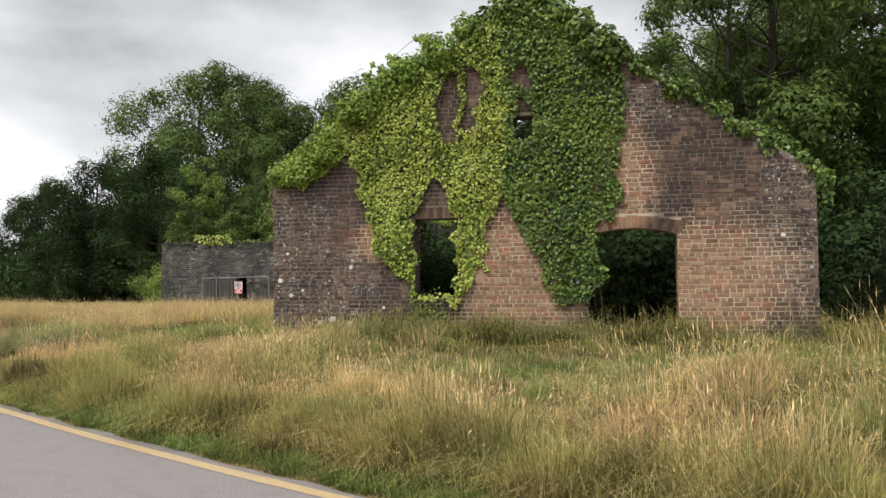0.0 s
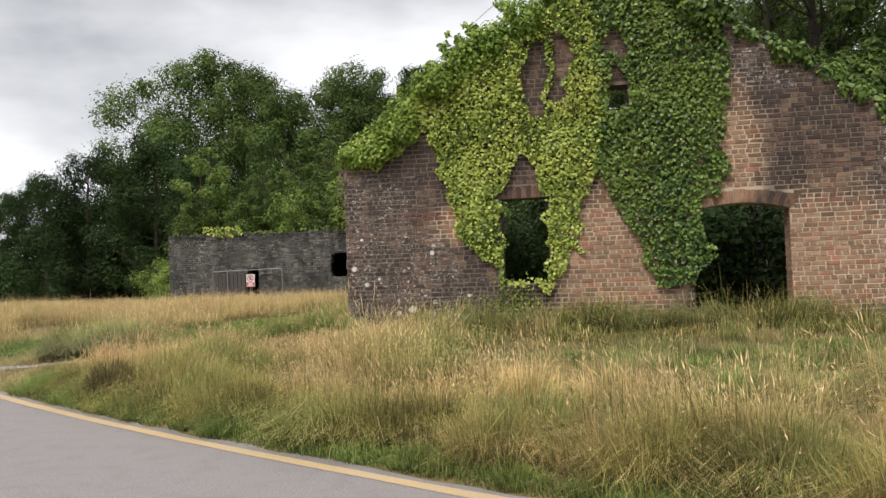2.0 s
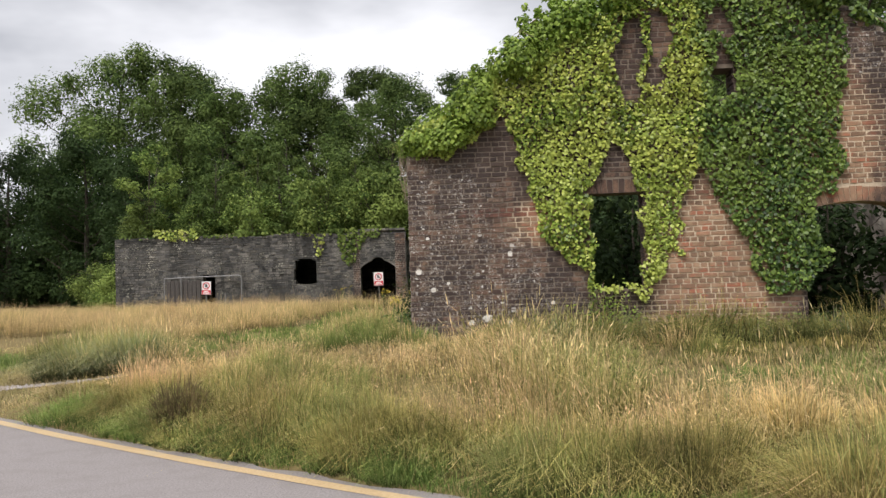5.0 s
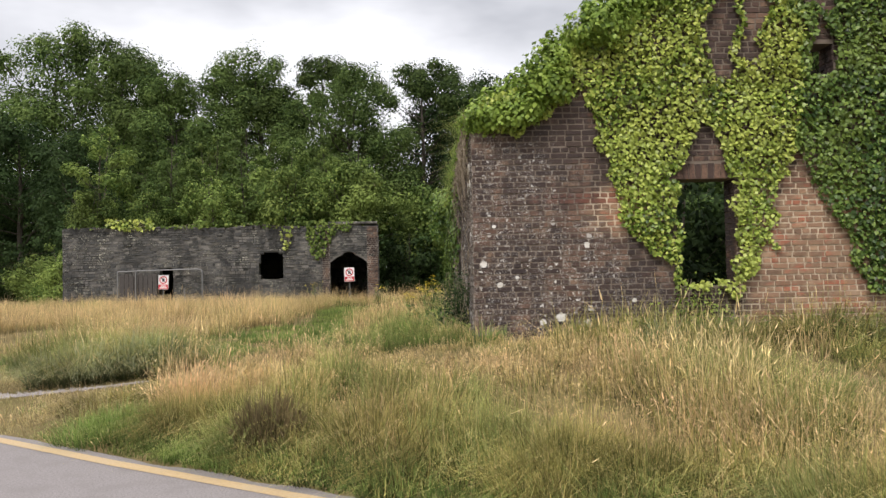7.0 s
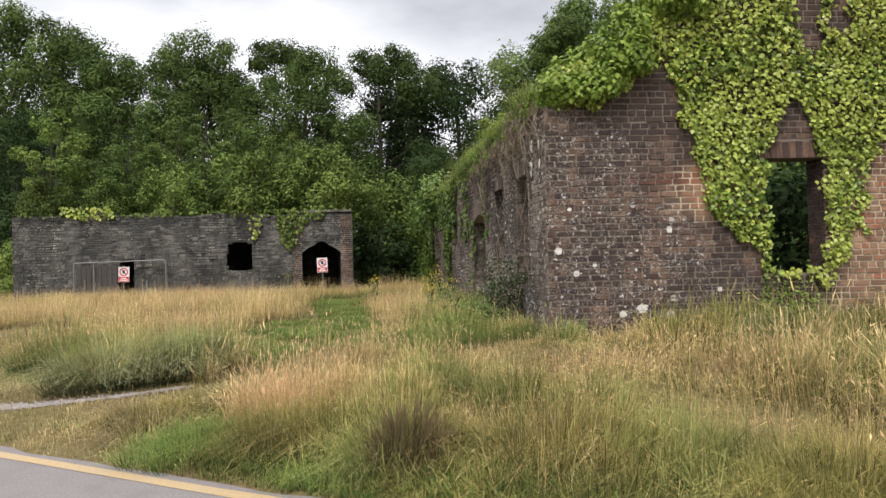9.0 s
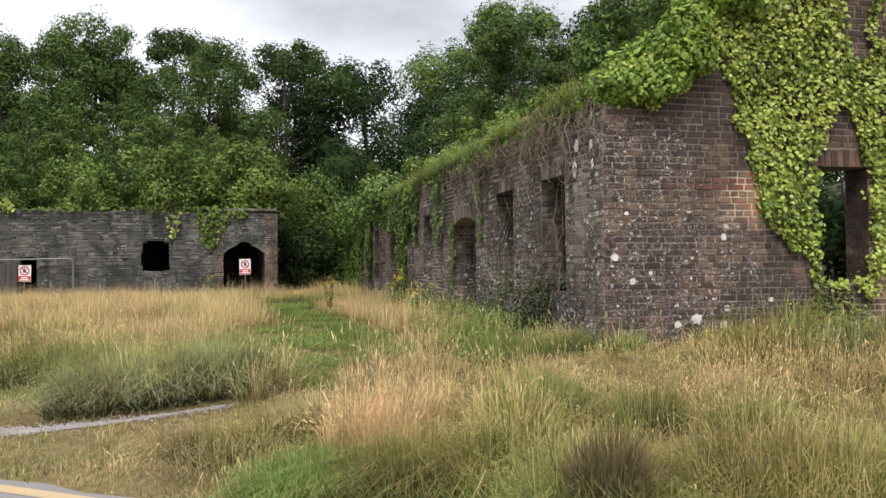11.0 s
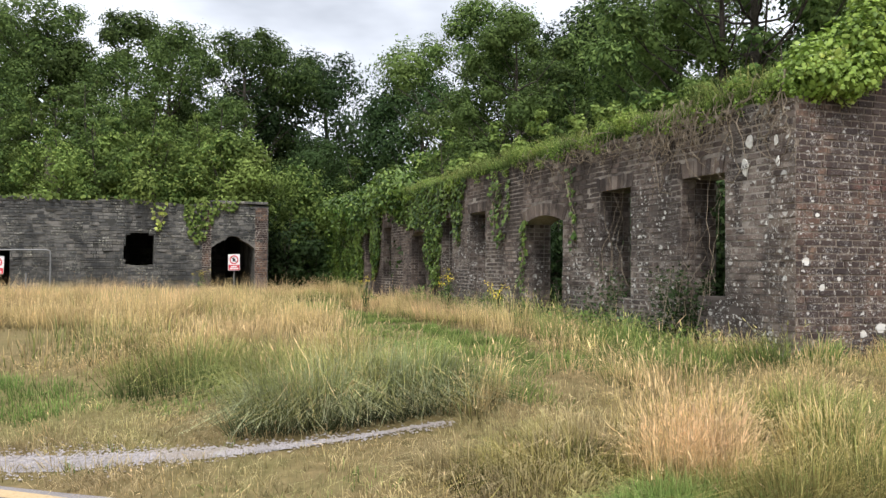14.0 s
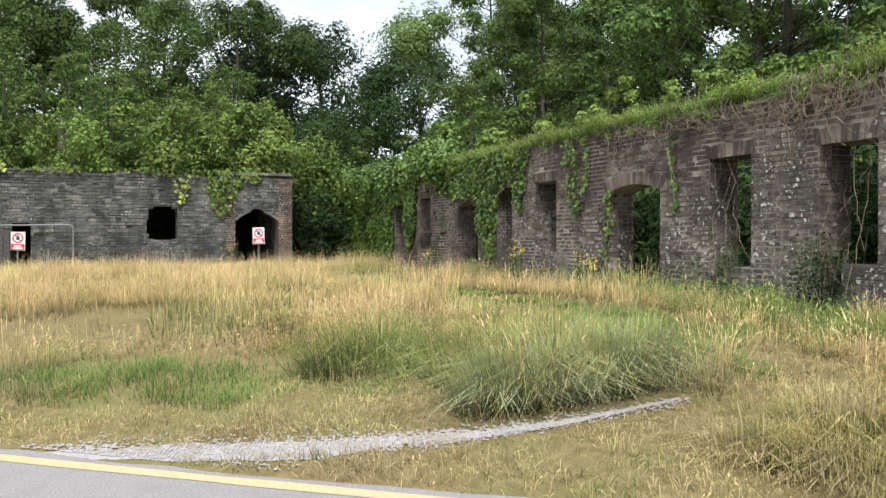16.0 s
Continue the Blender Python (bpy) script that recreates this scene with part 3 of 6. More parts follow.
def core_mesh(name, length, top, openings, d0, d1, mat):
    """The wall's core: columns between the openings, from depth d0 to d1, u along, z up."""
    cuts = {0.0, length}
    for o in openings:
        n = 8 if o[4] > 0 else 1
        cuts |= {round(o[0] + (o[1] - o[0]) * i / n, 4) for i in range(n + 1)}
    cuts |= {round(float(u), 4) for u in np.arange(0, length, 0.45)}
    cuts = sorted(c for c in cuts if 0 <= c <= length)
    V, F = [], []
    for a, b in zip(cuts, cuts[1:]):
        if b - a < 1e-4:
            continue
        mid = (a + b) / 2
        spans = [(-0.3, -0.3, top(a), top(b))]
        for o in openings:
            if o[0] < mid < o[1]:
                res = []
                for la, lb, ha, hb in spans:
                    if o[2] > la:
                        res.append((la, lb, min(o[2], ha), min(o[2], hb)))
                    ta, tb = arch_top(o, a), arch_top(o, b)
                    if ta < ha:
                        res.append((max(ta, la), max(tb, lb), ha, hb))
                spans = [s for s in res if s[2] - s[0] > 0.01 or s[3] - s[1] > 0.01]
        for la, lb, ha, hb in spans:
            k = len(V)
            for d in (d0, d1):
                V += [(a, d, la), (b, d, lb), (b, d, hb), (a, d, ha)]
            F += [[k, k + 1, k + 2, k + 3], [k + 7, k + 6, k + 5, k + 4], [k + 3, k + 2, k + 6, k + 7], [k + 1, k, k + 4, k + 5], [k + 2, k + 1, k + 5, k + 6], [k, k + 3, k + 7, k + 4]]
    return mesh_np(name, V, np.array(F), mat)


BOX_F = np.array([[0, 1, 2, 3], [3, 2, 6, 7], [1, 0, 4, 5], [2, 1, 5, 6], [0, 3, 7, 4]])


def brick_boxes(rects, depth, proud, jitter, back=0.05):
    """Boxes with a slightly smaller face for rects (u0, u1, z0, z1)."""
    R = np.asarray(rects)
    n = len(R)
    e = rng.normal(0, jitter, (n, 1))
    c = 0.004
    f = -proud + e
    V = np.zeros((n, 8, 3))
    tilt = rng.normal(0, jitter * 0.5, (n, 4))
    for i, (iu, iz, su, sg) in enumerate(((0, 2, 1, 1), (1, 2, -1, 1), (1, 3, -1, -1), (0, 3, 1, -1))):
        V[:, i, 0] = R[:, iu] + c * su + rng.normal(0, 0.0025 + jitter * 0.25, n)
        V[:, i, 1] = depth + f[:, 0] + tilt[:, i]
        V[:, i, 2] = R[:, iz] + c * sg + rng.normal(0, 0.002 + jitter * 0.25, n)
        V[:, i + 4, 0], V[:, i + 4, 1], V[:, i + 4, 2] = R[:, iu], depth + back, R[:, iz]
    F = (np.arange(n)[:, None, None] * 8 + BOX_F[None]).reshape(-1, 4)
    return V.reshape(-1, 3), F


def courses(length, top, openings, course, joint, lengths, z_start=-0.22, keep=None):
    """Rects of the pieces of a coursed wall, cut at the openings; whole ones are flagged."""
    out = []
    z, row = z_start, 0
    r = np.random.default_rng(11)
    while z < 8:
        ch = course if np.isscalar(course) else r.uniform(*course)
        lens = lengths[row % len(lengths)]
        u = -r.uniform(0, 0.22)
        while u < length:
            L = lens if np.isscalar(lens) else r.uniform(*lens)
            a, b, z0, z1 = max(u, 0.0), min(u + L, length), z + joint / 2, z + ch - joint / 2
            u += L + joint
            if b - a < 0.03 or min(top(a), top(b)) < z1 - 0.02:
                continue
            segs = [(a, b)]
            for o in openings:
                head = max(arch_top(o, min(max(a, o[0]), o[1])), arch_top(o, min(max(b, o[0]), o[1])))
                if o[2] < z1 - 0.02 and head > z0 + 0.01 and b > o[0] and a < o[1]:
                    segs = [s for (p, q) in segs for s in ((p, min(q, o[0])), (max(p, o[1]), q)) if s[1] - s[0] > 0.03]
            for p, q in segs:
                if keep is None or keep(p, q, z0, z1):
                    out.append((p, q, z0, z1, abs((q - p) - (lens if np.isscalar(lens) else -1)) < 1e-6))
        z += ch
        row += 1
    return out


def voussoirs(o, thick=0.225, width=0.075, joint=0.012):
    """The bricks on edge over an opening, as eight-cornered boxes in u, z."""
    u0, u1, z0, z1, rise = o
    n = max(3, int((u1 - u0 + 0.1) / (width + joint)))
    V = []
    for i in range(n):
        a, b = u0 - 0.05 + (u1 - u0 + 0.1) * (i + 0.06) / n, u0 - 0.05 + (u1 - u0 + 0.1) * (i + 0.94) / n
        m = (u0 + u1) / 2
        lean = 0.16 if rise > 0 else 0.10
        ga, gb = arch_top(o, min(max(a, u0), u1)) + 0.004, arch_top(o, min(max(b, u0), u1)) + 0.004
        t = thick * (1 + rng.normal(0, 0.03))
        q = [(a, ga), (b, gb), (b + (b - m) * lean, gb + t), (a + (a - m) * lean, ga + t)]
        p = -0.014 + rng.normal(0, 0.003)
        V += [[(u, p, z) for u, z in q] + [(u, 0.06, z) for u, z in q]]
    V = np.array(V).reshape(-1, 3)
    F = (np.arange(n)[:, None, None] * 8 + BOX_F[None]).reshape(-1, 4)
    return V, F


def reveal_bricks(o, depth, course=0.083):
    """Courses on the two jambs of an opening, proud of the core."""
    u0, u1, z0, z1, rise = o
    V, n = [], 0
    z = max(z0, -0.2)
    while z < z1 - 0.03:
        for u, s in ((u0, 1), (u1, -1)):
            d = 0.0
            while d < depth - 0.04:
                L = min(0.21 if int(z / course) % 2 else 0.10, depth - d - 0.01)
                e = s * (0.012 + abs(rng.normal(0, 0.005)))
                q = [(d + 0.006, z + 0.006), (d + L - 0.006, z + 0.006), (d + L - 0.006, z + course - 0.006), (d + 0.006, z + course - 0.006)]
                if s > 0:
                    q = q[::-1]
                V += [[(u + e, dd, zz) for dd, zz in q] + [(u - s * 0.01, dd, zz) for dd, zz in q]]
                d += L + 0.01
        z += course
    V = np.array(V).reshape(-1, 3)
    F = (np.arange(len(V) // 8)[:, None, None] * 8 + BOX_F[None]).reshape(-1, 4)
    return V, F


def masonry_wall(name, m, label, length, top, openings, mats, course, joint, lengths, thick, single_zone, jitter, core_len=None):
    """A wall with a mortar core and its pieces; those of the single zone are objects of their own."""
    mat_core, mat_all, mat_one = mats
    wall = tagged(new(name, core_mesh(name, core_len or length, top, [o[:5] for o in openings], 0.0, thick, mat_core)), label, "wall", kind="structure")
    wall.matrix_world = m
    vous = [(o, 0.235 if o[4] > 0 else 0.225) for o in openings if o[5]]
    openings5 = [o[:5] for o in openings]
    blocked = openings5 + [(o[0] - 0.05, o[1] + 0.05, o[3] - 0.001, o[3] + th, o[4]) for o, th in vous]
    rects = courses(length, top, blocked, course, joint, lengths)
    singles = [r for r in rects if single_zone(r)][:300]
    chosen = set(singles)
    rest = [r[:4] for r in rects if r not in chosen]
    items = [brick_boxes(rest, 0.0, 0.009 if "stone" not in name else 0.02, jitter)]
    if vous:
        items += [voussoirs(o[:5], th - 0.01) for o, th in vous]
        items += [reveal_bricks(o, thick) for o in openings5]
    V, F = join_arrays(items)
    part_me("masonry", mesh_np("masonry", V, F, mat_all), wall, kind="stuff")
    shared = {}
    for a, b, z0, z1, whole in singles:
        key = (round(b - a, 2), round(z1 - z0, 2))
        if key not in shared:
            V, F = brick_boxes([(-(b - a) / 2, (b - a) / 2, -(z1 - z0) / 2, (z1 - z0) / 2)], 0.0, 0.009 if "stone" not in name else 0.02, 0.002)
            shared[key] = mesh_np("brick", V, F, mat_one)
        ob = new("brick" if "stone" not in name else "stone", shared[key])
        ob.parent = wall
        ob.matrix_basis = pose((a + b) / 2, rng.normal(0, jitter), (z0 + z1) / 2, rng.normal(0, 0.8), 0, rng.normal(0, 0.6))
    return wall


BRICK_ROWS = [0.222, 0.106, 0.222, 0.106, 0.222]


def gable_top(x):
    """The rake of the gable, broken by courses."""
    return 3.05 + 0.655 * min(x, 10.33 - x) + 0.03 * math.sin(x * 9.0)


gable_openings = [(2.93, 3.80, 0.80, 2.35, 0.0, True), (6.28, 7.92, -0.35, 1.95, 0.13, True), (4.90, 5.30, 3.80, 4.29, 0.0, False)]
masonry_wall("wall_south", pose(0, 0, 0), "ruined red brick gable wall with ivy, a window and an arched doorway", 10.33, gable_top,
             gable_openings, (M_mortar, M_brick, M_brick_one), 0.083, 0.014, BRICK_ROWS, 0.45,
             lambda r: r[4] and 0.2 < r[2] < 1.6 and (3.9 < r[0] < 5.6 or 8.0 < r[0] < 9.6), 0.003)

SIDE = 27.0


def side_top(u):
    y = SIDE - u
    return 3.12 + 0.10 * (y > 5.2) - 0.12 * (y > 16.5) + 0.05 * math.sin(y * 2.7) * math.sin(y * 0.9) + 0.02 * math.sin(y * 11)


def side_o(y0, y1, z0, z1, rise=0.0):
    return (SIDE - y1, SIDE - y0, z0, z1, rise, True)


side_openings = [side_o(1.27, 2.25, 0.72, 2.34), side_o(3.58, 4.57, 0.62, 2.35), side_o(5.91, 7.63, -0.35, 1.94, 0.14),
                 side_o(9.76, 10.80, 0.75, 2.35), side_o(12.03, 12.88, 0.75, 2.33), side_o(14.15, 15.66, -0.35, 1.96, 0.12),
                 side_o(17.90, 18.89, 0.75, 2.35), side_o(20.6, 21.5, 0.4, 2.3)]
broken = [(SIDE - 2.27, SIDE - 1.85, 0.05, 0.73, 0.0, False), (SIDE - 4.57, SIDE - 4.2, 0.2, 0.63, 0.0, False)]
masonry_wall("wall_west", pose(0, SIDE, 0, 0, 0, -90), "long weathered brick side wall with empty window and door openings", SIDE, side_top,
             side_openings + broken, (M_mortar_dark, M_brick2, M_brick2_one), 0.083, 0.014, BRICK_ROWS, 0.58,
             lambda r: r[4] and 0.7 < r[2] < 2.3 and SIDE - 3.6 < r[0] < SIDE - 0.2, 0.005, SIDE - 0.45)
back_top = lambda u: 3.1 + 0.1 * math.sin(u * 1.3)
masonry_wall("wall_east", pose(10.33, 0.46, 0, 0, 0, 90), "brick side wall behind the gable", 20.0, back_top, [], (M_mortar_dark, M_brick2, M_brick2_one),
             0.075, 0.012, [0.45, 0.45], 0.45, lambda r: False, 0.004)

# ruined stone building across the field
ST = pose(-16.35, 23.74, 0, 0, 0, 4.25)
stone_top = lambda u: 3.36 + 0.05 * math.sin(u * 1.7) + 0.03 * math.sin(u * 5.3)
stone_openings = [(4.02, 4.58, -0.35, 1.62, 0.0, False), (8.27, 9.23, 1.08, 2.14, 0.0, False), (8.42, 9.05, 1.05, 2.22, 0.0, False), (8.20, 8.5, 1.25, 1.75, 0.0, False),
                  (11.25, 12.85, -0.35, 1.72, 0.36, False), (11.80, 12.32, 1.9, 2.10, 0.08, False)]
stone_mats = (M_mortar_stone, M_stone, M_stone_one)
masonry_wall("wall_stone_front", ST, "ruined grey rubble stone wall with broken openings", 13.36, stone_top, stone_openings, stone_mats,
             (0.07, 0.15), 0.020, [(0.10, 0.30), (0.14, 0.36)], 0.5, lambda r: 0.5 < r[2] < 2.2 and 5.0 < r[0] < 11.2, 0.011)
masonry_wall("wall_stone_east", ST @ pose(13.355, 0.5, 0, 0, 0, 90), "grey stone end wall of the ruin", 7.0, lambda u: 3.3 + 0.2 * math.sin(u), [], stone_mats,
             (0.10, 0.18), 0.018, [(0.2, 0.5)], 0.5, lambda r: False, 0.012)
masonry_wall("wall_stone_west", ST @ pose(0.0, 7.5, 0, 0, 0, -90), "grey stone end wall of the ruin", 7.0, lambda u: 3.3 + 0.2 * math.sin(u), [], stone_mats,
             (0.10, 0.18), 0.018, [(0.2, 0.5)], 0.5, lambda r: False, 0.012)


for u0, w in ((10.92, 0.32), (12.86, 0.46)):
    masonry_wall("brick_pier", ST @ pose(u0, -0.035, 0), "dark red brick pier beside the arched opening of the stone ruin", w, lambda u: 3.28, [], (M_mortar_dark, M_brick, M_brick_one),
                 0.083, 0.014, [0.222, 0.106], 0.06, lambda r: False, 0.004)


def slab_mesh(name, x0, x1, y0, y1, z0, z1, mat, n=24):
    """A thick slab with an uneven top."""
    V, F = [], []
    for lvl in (0, 1):
        for i in range(n + 1):
            for j in range(n + 1):
                x, y = x0 + (x1 - x0) * i / n, y0 + (y1 - y0) * j / n
                V.append((x, y, z0 if lvl == 0 else z1 + 0.12 * math.sin(x * 1.7) * math.sin(y * 1.3 + x)))
    m = n + 1
    for i in range(n):
        for j in range(n):
            a = i * m + j
            F.append((a, a + 1, a + m + 1, a + m))
            b = a + m * m
            F.append((b, b + m, b + m + 1, b + 1))
    for i in range(n):
        for a, c in ((i * m, (i + 1) * m), (i * m + n, (i + 1) * m + n), (i, i + 1), (n * m + i, n * m + i + 1)):
            F.append((a, c, c + m * m, a + m * m))
    return mesh_np(name, V, np.array(F), mat)


# unseen slab, assumed from the bushes above; blocks the sky so openings stay dark
roof = tagged(new("roof_stone_ruin", slab_mesh("roof_stone_ruin", 0.02, 13.34, 0.51, 7.48, 2.95, 3.22, M_ground)), "assumed earth-covered flat roof of the stone ruin, unseen, keeps its openings dark", "roof", kind="structure")
roof.matrix_world = ST
masonry_wall("wall_stone_back", ST @ pose(0.0, 7.5, 0), "rough stone back wall of the ruin", 13.36, lambda u: 3.0, [], stone_mats,
             (0.16, 0.26), 0.02, [(0.3, 0.6)], 0.5, lambda r: False, 0.012)


masonry_wall("chimney_stub", ST @ pose(5.45, 3.2, 3.1), "broken stub of a brick chimney on the overgrown roof", 1.1, lambda u: 2.5 - 0.6 * u, [], (M_mortar_dark, M_brick2, M_brick2_one),
             0.075, 0.012, [0.215, 0.1025], 0.6, lambda r: False, 0.006)


def bm_box(x0, x1, y0, y1, z0, z1, bevel=0.0):
    bm = bmesh.new()
    bmesh.ops.create_cube(bm, size=1, matrix=Matrix.LocRotScale(((x0 + x1) / 2, (y0 + y1) / 2, (z0 + z1) / 2), None, (x1 - x0, y1 - y0, z1 - z0)))
    if bevel:
        bmesh.ops.bevel(bm, geom=bm.edges[:], offset=bevel, segments=1, affect="EDGES")
    return bm


coping = empty("coping_slab", ST @ pose(11.9, 0, 3.36), "grey concrete lintel slab on the stone wall", "coping")
part("slab", bm_box(-0.7, 1.42, -0.10, 0.5, 0.03, 0.13, 0.012), M_stone, coping)


def warning_sign(m, tilt, group="warning signs"):
    """A plate with a red ring and a black hand pictogram over a red field with a plain bar of writing."""
    s = empty("warning_sign", m @ pose(0, 0, 0, 0, tilt, 0) @ Matrix.Diagonal((0.80, 1, 0.80, 1)), "white and red warning sign plate at the ruin's doorway", "sign", group)
    plate = part("plate", bm_box(-0.27, 0.27, -0.012, 0.0, -0.38, 0.38, 0.004), M_white, s)
    part("red_field", bm_box(-0.25, 0.25, -0.018, -0.012, -0.36, -0.12), M_red, plate, "red lower field")
    for w, z in ((0.13, -0.20), (0.19, -0.29)):
        part("writing_bar", bm_box(-w, w, -0.022, -0.018, z - 0.03, z + 0.03), M_white, plate, "white bar of writing")
    bm = bmesh.new()
    for r0, r1 in ((0.15, 0.205),):
        n = 28
        vs = [[bm.verts.new((r * math.cos(2 * math.pi * i / n), y, 0.12 + r * math.sin(2 * math.pi * i / n))) for i in range(n)] for r, y in ((r0, -0.018), (r1, -0.018), (r1, -0.012))]
        for i in range(n):
            j = (i + 1) % n
            bm.faces.new((vs[0][i], vs[0][j], vs[1][j], vs[1][i]))
            bm.faces.new((vs[1][i], vs[1][j], vs[2][j], vs[2][i]))
    part("ring", bm, M_red, plate, "red prohibition ring")
    # hand pictogram: palm, four fingers and the diagonal slash
    bm = bm_box(-0.06, 0.06, -0.017, -0.012, 0.04, 0.15)
    for k, (x, h) in enumerate(((-0.05, 0.21), (-0.017, 0.235), (0.017, 0.23), (0.05, 0.20))):
        bmesh.ops.create_cube(bm, size=1, matrix=Matrix.LocRotScale((x, -0.0145, (0.15 + h) / 2), None, (0.024, 0.005, h - 0.15)))
    bmesh.ops.create_cube(bm, size=1, matrix=Matrix.LocRotScale((0, -0.0215, 0.12), Euler((0, radians(45), 0)), (0.36, 0.004, 0.035)))
    part("pictogram", bm, M_black, plate, "black hand pictogram with a slash inside the ring")
    part("bracket", bm_box(-0.02, 0.02, 0.0, 0.05, -1.5, 0.30), M_steel, s, "thin steel post behind the plate")
    return s


warning_sign(ST @ pose(4.20, -0.16, 1.02), 1.5)
warning_sign(ST @ pose(12.07, -0.12, 1.19), -1.0)


def tube_part(name, pts, r, mat, parent, sides=8, label=""):
    V, F = tube_arrays(pts, np.full(len(pts), r), sides)
    return part_me(name, mesh_np(name, V, F, mat, smooth=True), parent, label)


barrier = empty("pipe_barrier", ST @ pose(0, 0, 0), "grey steel pipe barrier with dark boarding against the stone wall", "barrier")
tube_part("rail", [(2.35, -0.30, 1.50), (4.0, -0.30, 1.53), (5.72, -0.30, 1.55), (5.82, -0.30, 1.52), (5.85, -0.30, 1.42)], 0.028, M_steel, barrier)
for ux, hz in ((2.35, 1.5), (5.85, 1.43), (5.1, 0.75), (3.1, 1.5)):
    tube_part("post", [(ux, -0.30, -0.1), (ux, -0.30, hz / 2), (ux, -0.30, hz)], 0.028, M_steel, barrier)
for k in range(8):
    part("board", bm_box(2.42 + k * 0.195, 2.60 + k * 0.195, -0.27 + 0.008 * (k % 2), -0.235 + 0.008 * (k % 2), -0.05, 1.36 + 0.05 * math.sin(k * 2.1), 0.004), M_board, barrier)

# pale flakes of an old painted board on the side wall
for y, z, w, h in ((0.76, 2.66, 0.15, 0.20), (0.85, 2.35, 0.14, 0.24), (0.30, 2.62, 0.07, 0.16), (0.26, 2.36, 0.06, 0.12)):
    bm = bmesh.new()
    k = 7
    ring = [(math.cos(2 * math.pi * i / k) * w / 2 * rng.uniform(0.6, 1.25), math.sin(2 * math.pi * i / k) * h / 2 * rng.uniform(0.6, 1.25)) for i in range(k)]
    lo = [bm.verts.new((-0.020, p, q)) for p, q in ring]
    hi = [bm.verts.new((-0.034, p * 0.95, q * 0.95)) for p, q in ring]
    bm.faces.new(hi)
    for i in range(k):
        bm.faces.new((lo[i], lo[(i + 1) % k], hi[(i + 1) % k], hi[i]))
    bmesh.ops.recalc_face_normals(bm, faces=bm.faces)
    me = bpy.data.meshes.new("render_flake")
    bm.to_mesh(me)
    bm.free()
    me.materials.append(M_plaster)
    ob = tagged(new("render_flake", me), "flake of white paint clinging to the brick wall", "flake", "white flakes on the wall")
    ob.location = (0, y, z)
    if h > 0.22:
        curve = bpy.data.curves.new("lettering", "FONT")
        curve.body, curve.size, curve.extrude = "KE", 0.085, 0.0008
        curve.materials.append(M_black)
        text = new("lettering", curve)
        text.parent = ob
        text.matrix_basis = pose(-0.036, 0.045, -0.02, 90, 0, -90)
        tagged(text, "remains of black painted letters")


# ---- ivy ----
def ivy_thing(name, label, P, N, size, mat, droop=(0, 0, -1), group="ivy", stems=None):
    V, F = leaf_arrays(P, N, size, droop, 0.95)
    c = P.mean(0)
    root = empty(name, pose(float(c[0]), float(c[1]), float(P[:, 2].min())), label, "ivy", group)
    o = np.array([c[0], c[1], P[:, 2].min()])
    part_me("leaves", mesh_np("leaves", V - o, F, mat), root, kind="stuff")
    if not stems:
        stems = []
        for i in range(8):
            a = P[rng.integers(0, len(P))]
            near = P[np.linalg.norm(P - a, axis=1) < 0.8]
            b = near[rng.integers(0, len(near))]
            if np.linalg.norm(b - a) > 0.15:
                stems.append(([tuple(a), tuple((a + b) / 2 + rng.normal(0, 0.03, 3)), tuple(b)], 0.009))
    if stems:
        V, F = join_arrays([tube_arrays(np.asarray(p) - o, np.linspace(r, r * 0.4, len(p)), 5) for p, r in stems])
        part_me("stem", mesh_np("stem", V, F, M_vine), root, "thin woody ivy stem", "stuff")
    return root


def scatter_poly(poly, holes, density, edge=0.0):
    a = np.array(poly)
    lo, hi = a.min(0), a.max(0)
    n = int(density * np.prod(hi - lo))
    q = rng.uniform(lo, hi, (n, 2))
    w = q + (np.stack([vnoise(q[:, 0], q[:, 1], 0.22, 1), vnoise(q[:, 0], q[:, 1], 0.22, 2)], 1) - 0.5) * 0.22
    k = in_poly(w[:, 0], w[:, 1], poly)
    for h in holes:
        k &= ~in_poly(w[:, 0], w[:, 1], h)
    return q[k]


window_hole = [(2.97, 0.86), (3.76, 0.86), (3.76, 2.36), (2.97, 2.36)]
tri_hole = [(3.39, 3.27), (2.93, 2.30), (3.82, 2.30)]
oval_l = [(3.33, 4.6), (3.55, 5.0), (3.84, 5.22), (3.84, 3.9), (3.68, 3.72), (3.4, 4.14)]
oval_r = [(3.95, 5.28), (4.25, 5.38), (4.32, 4.9), (4.12, 3.99), (3.96, 4.05)]
hole_hole = [(4.9, 3.82), (5.3, 3.82), (5.34, 4.35), (5.22, 4.62), (5.0, 4.5)]
bald = [(5.2, 4.75), (5.32, 5.1), (5.05, 5.25), (4.95, 4.9)]
light_poly = [(0.10, 3.30), (0.30, 3.10), (0.78, 3.0), (1.05, 3.28), (1.66, 3.70), (1.80, 3.1), (2.0, 2.31), (2.28, 1.48), (2.55, 1.25), (2.83, 1.22), (2.84, 0.70),
              (3.02, 0.86), (3.25, 0.66), (3.5, 0.86), (3.74, 0.58), (3.92, 0.80), (4.30, 1.40), (4.40, 2.12), (4.46, 2.58), (4.67, 2.80), (4.85, 4.3), (4.80, 6.3), (3.9, 5.75), (2.4, 4.75), (1.1, 3.95), (0.05, 3.45)]
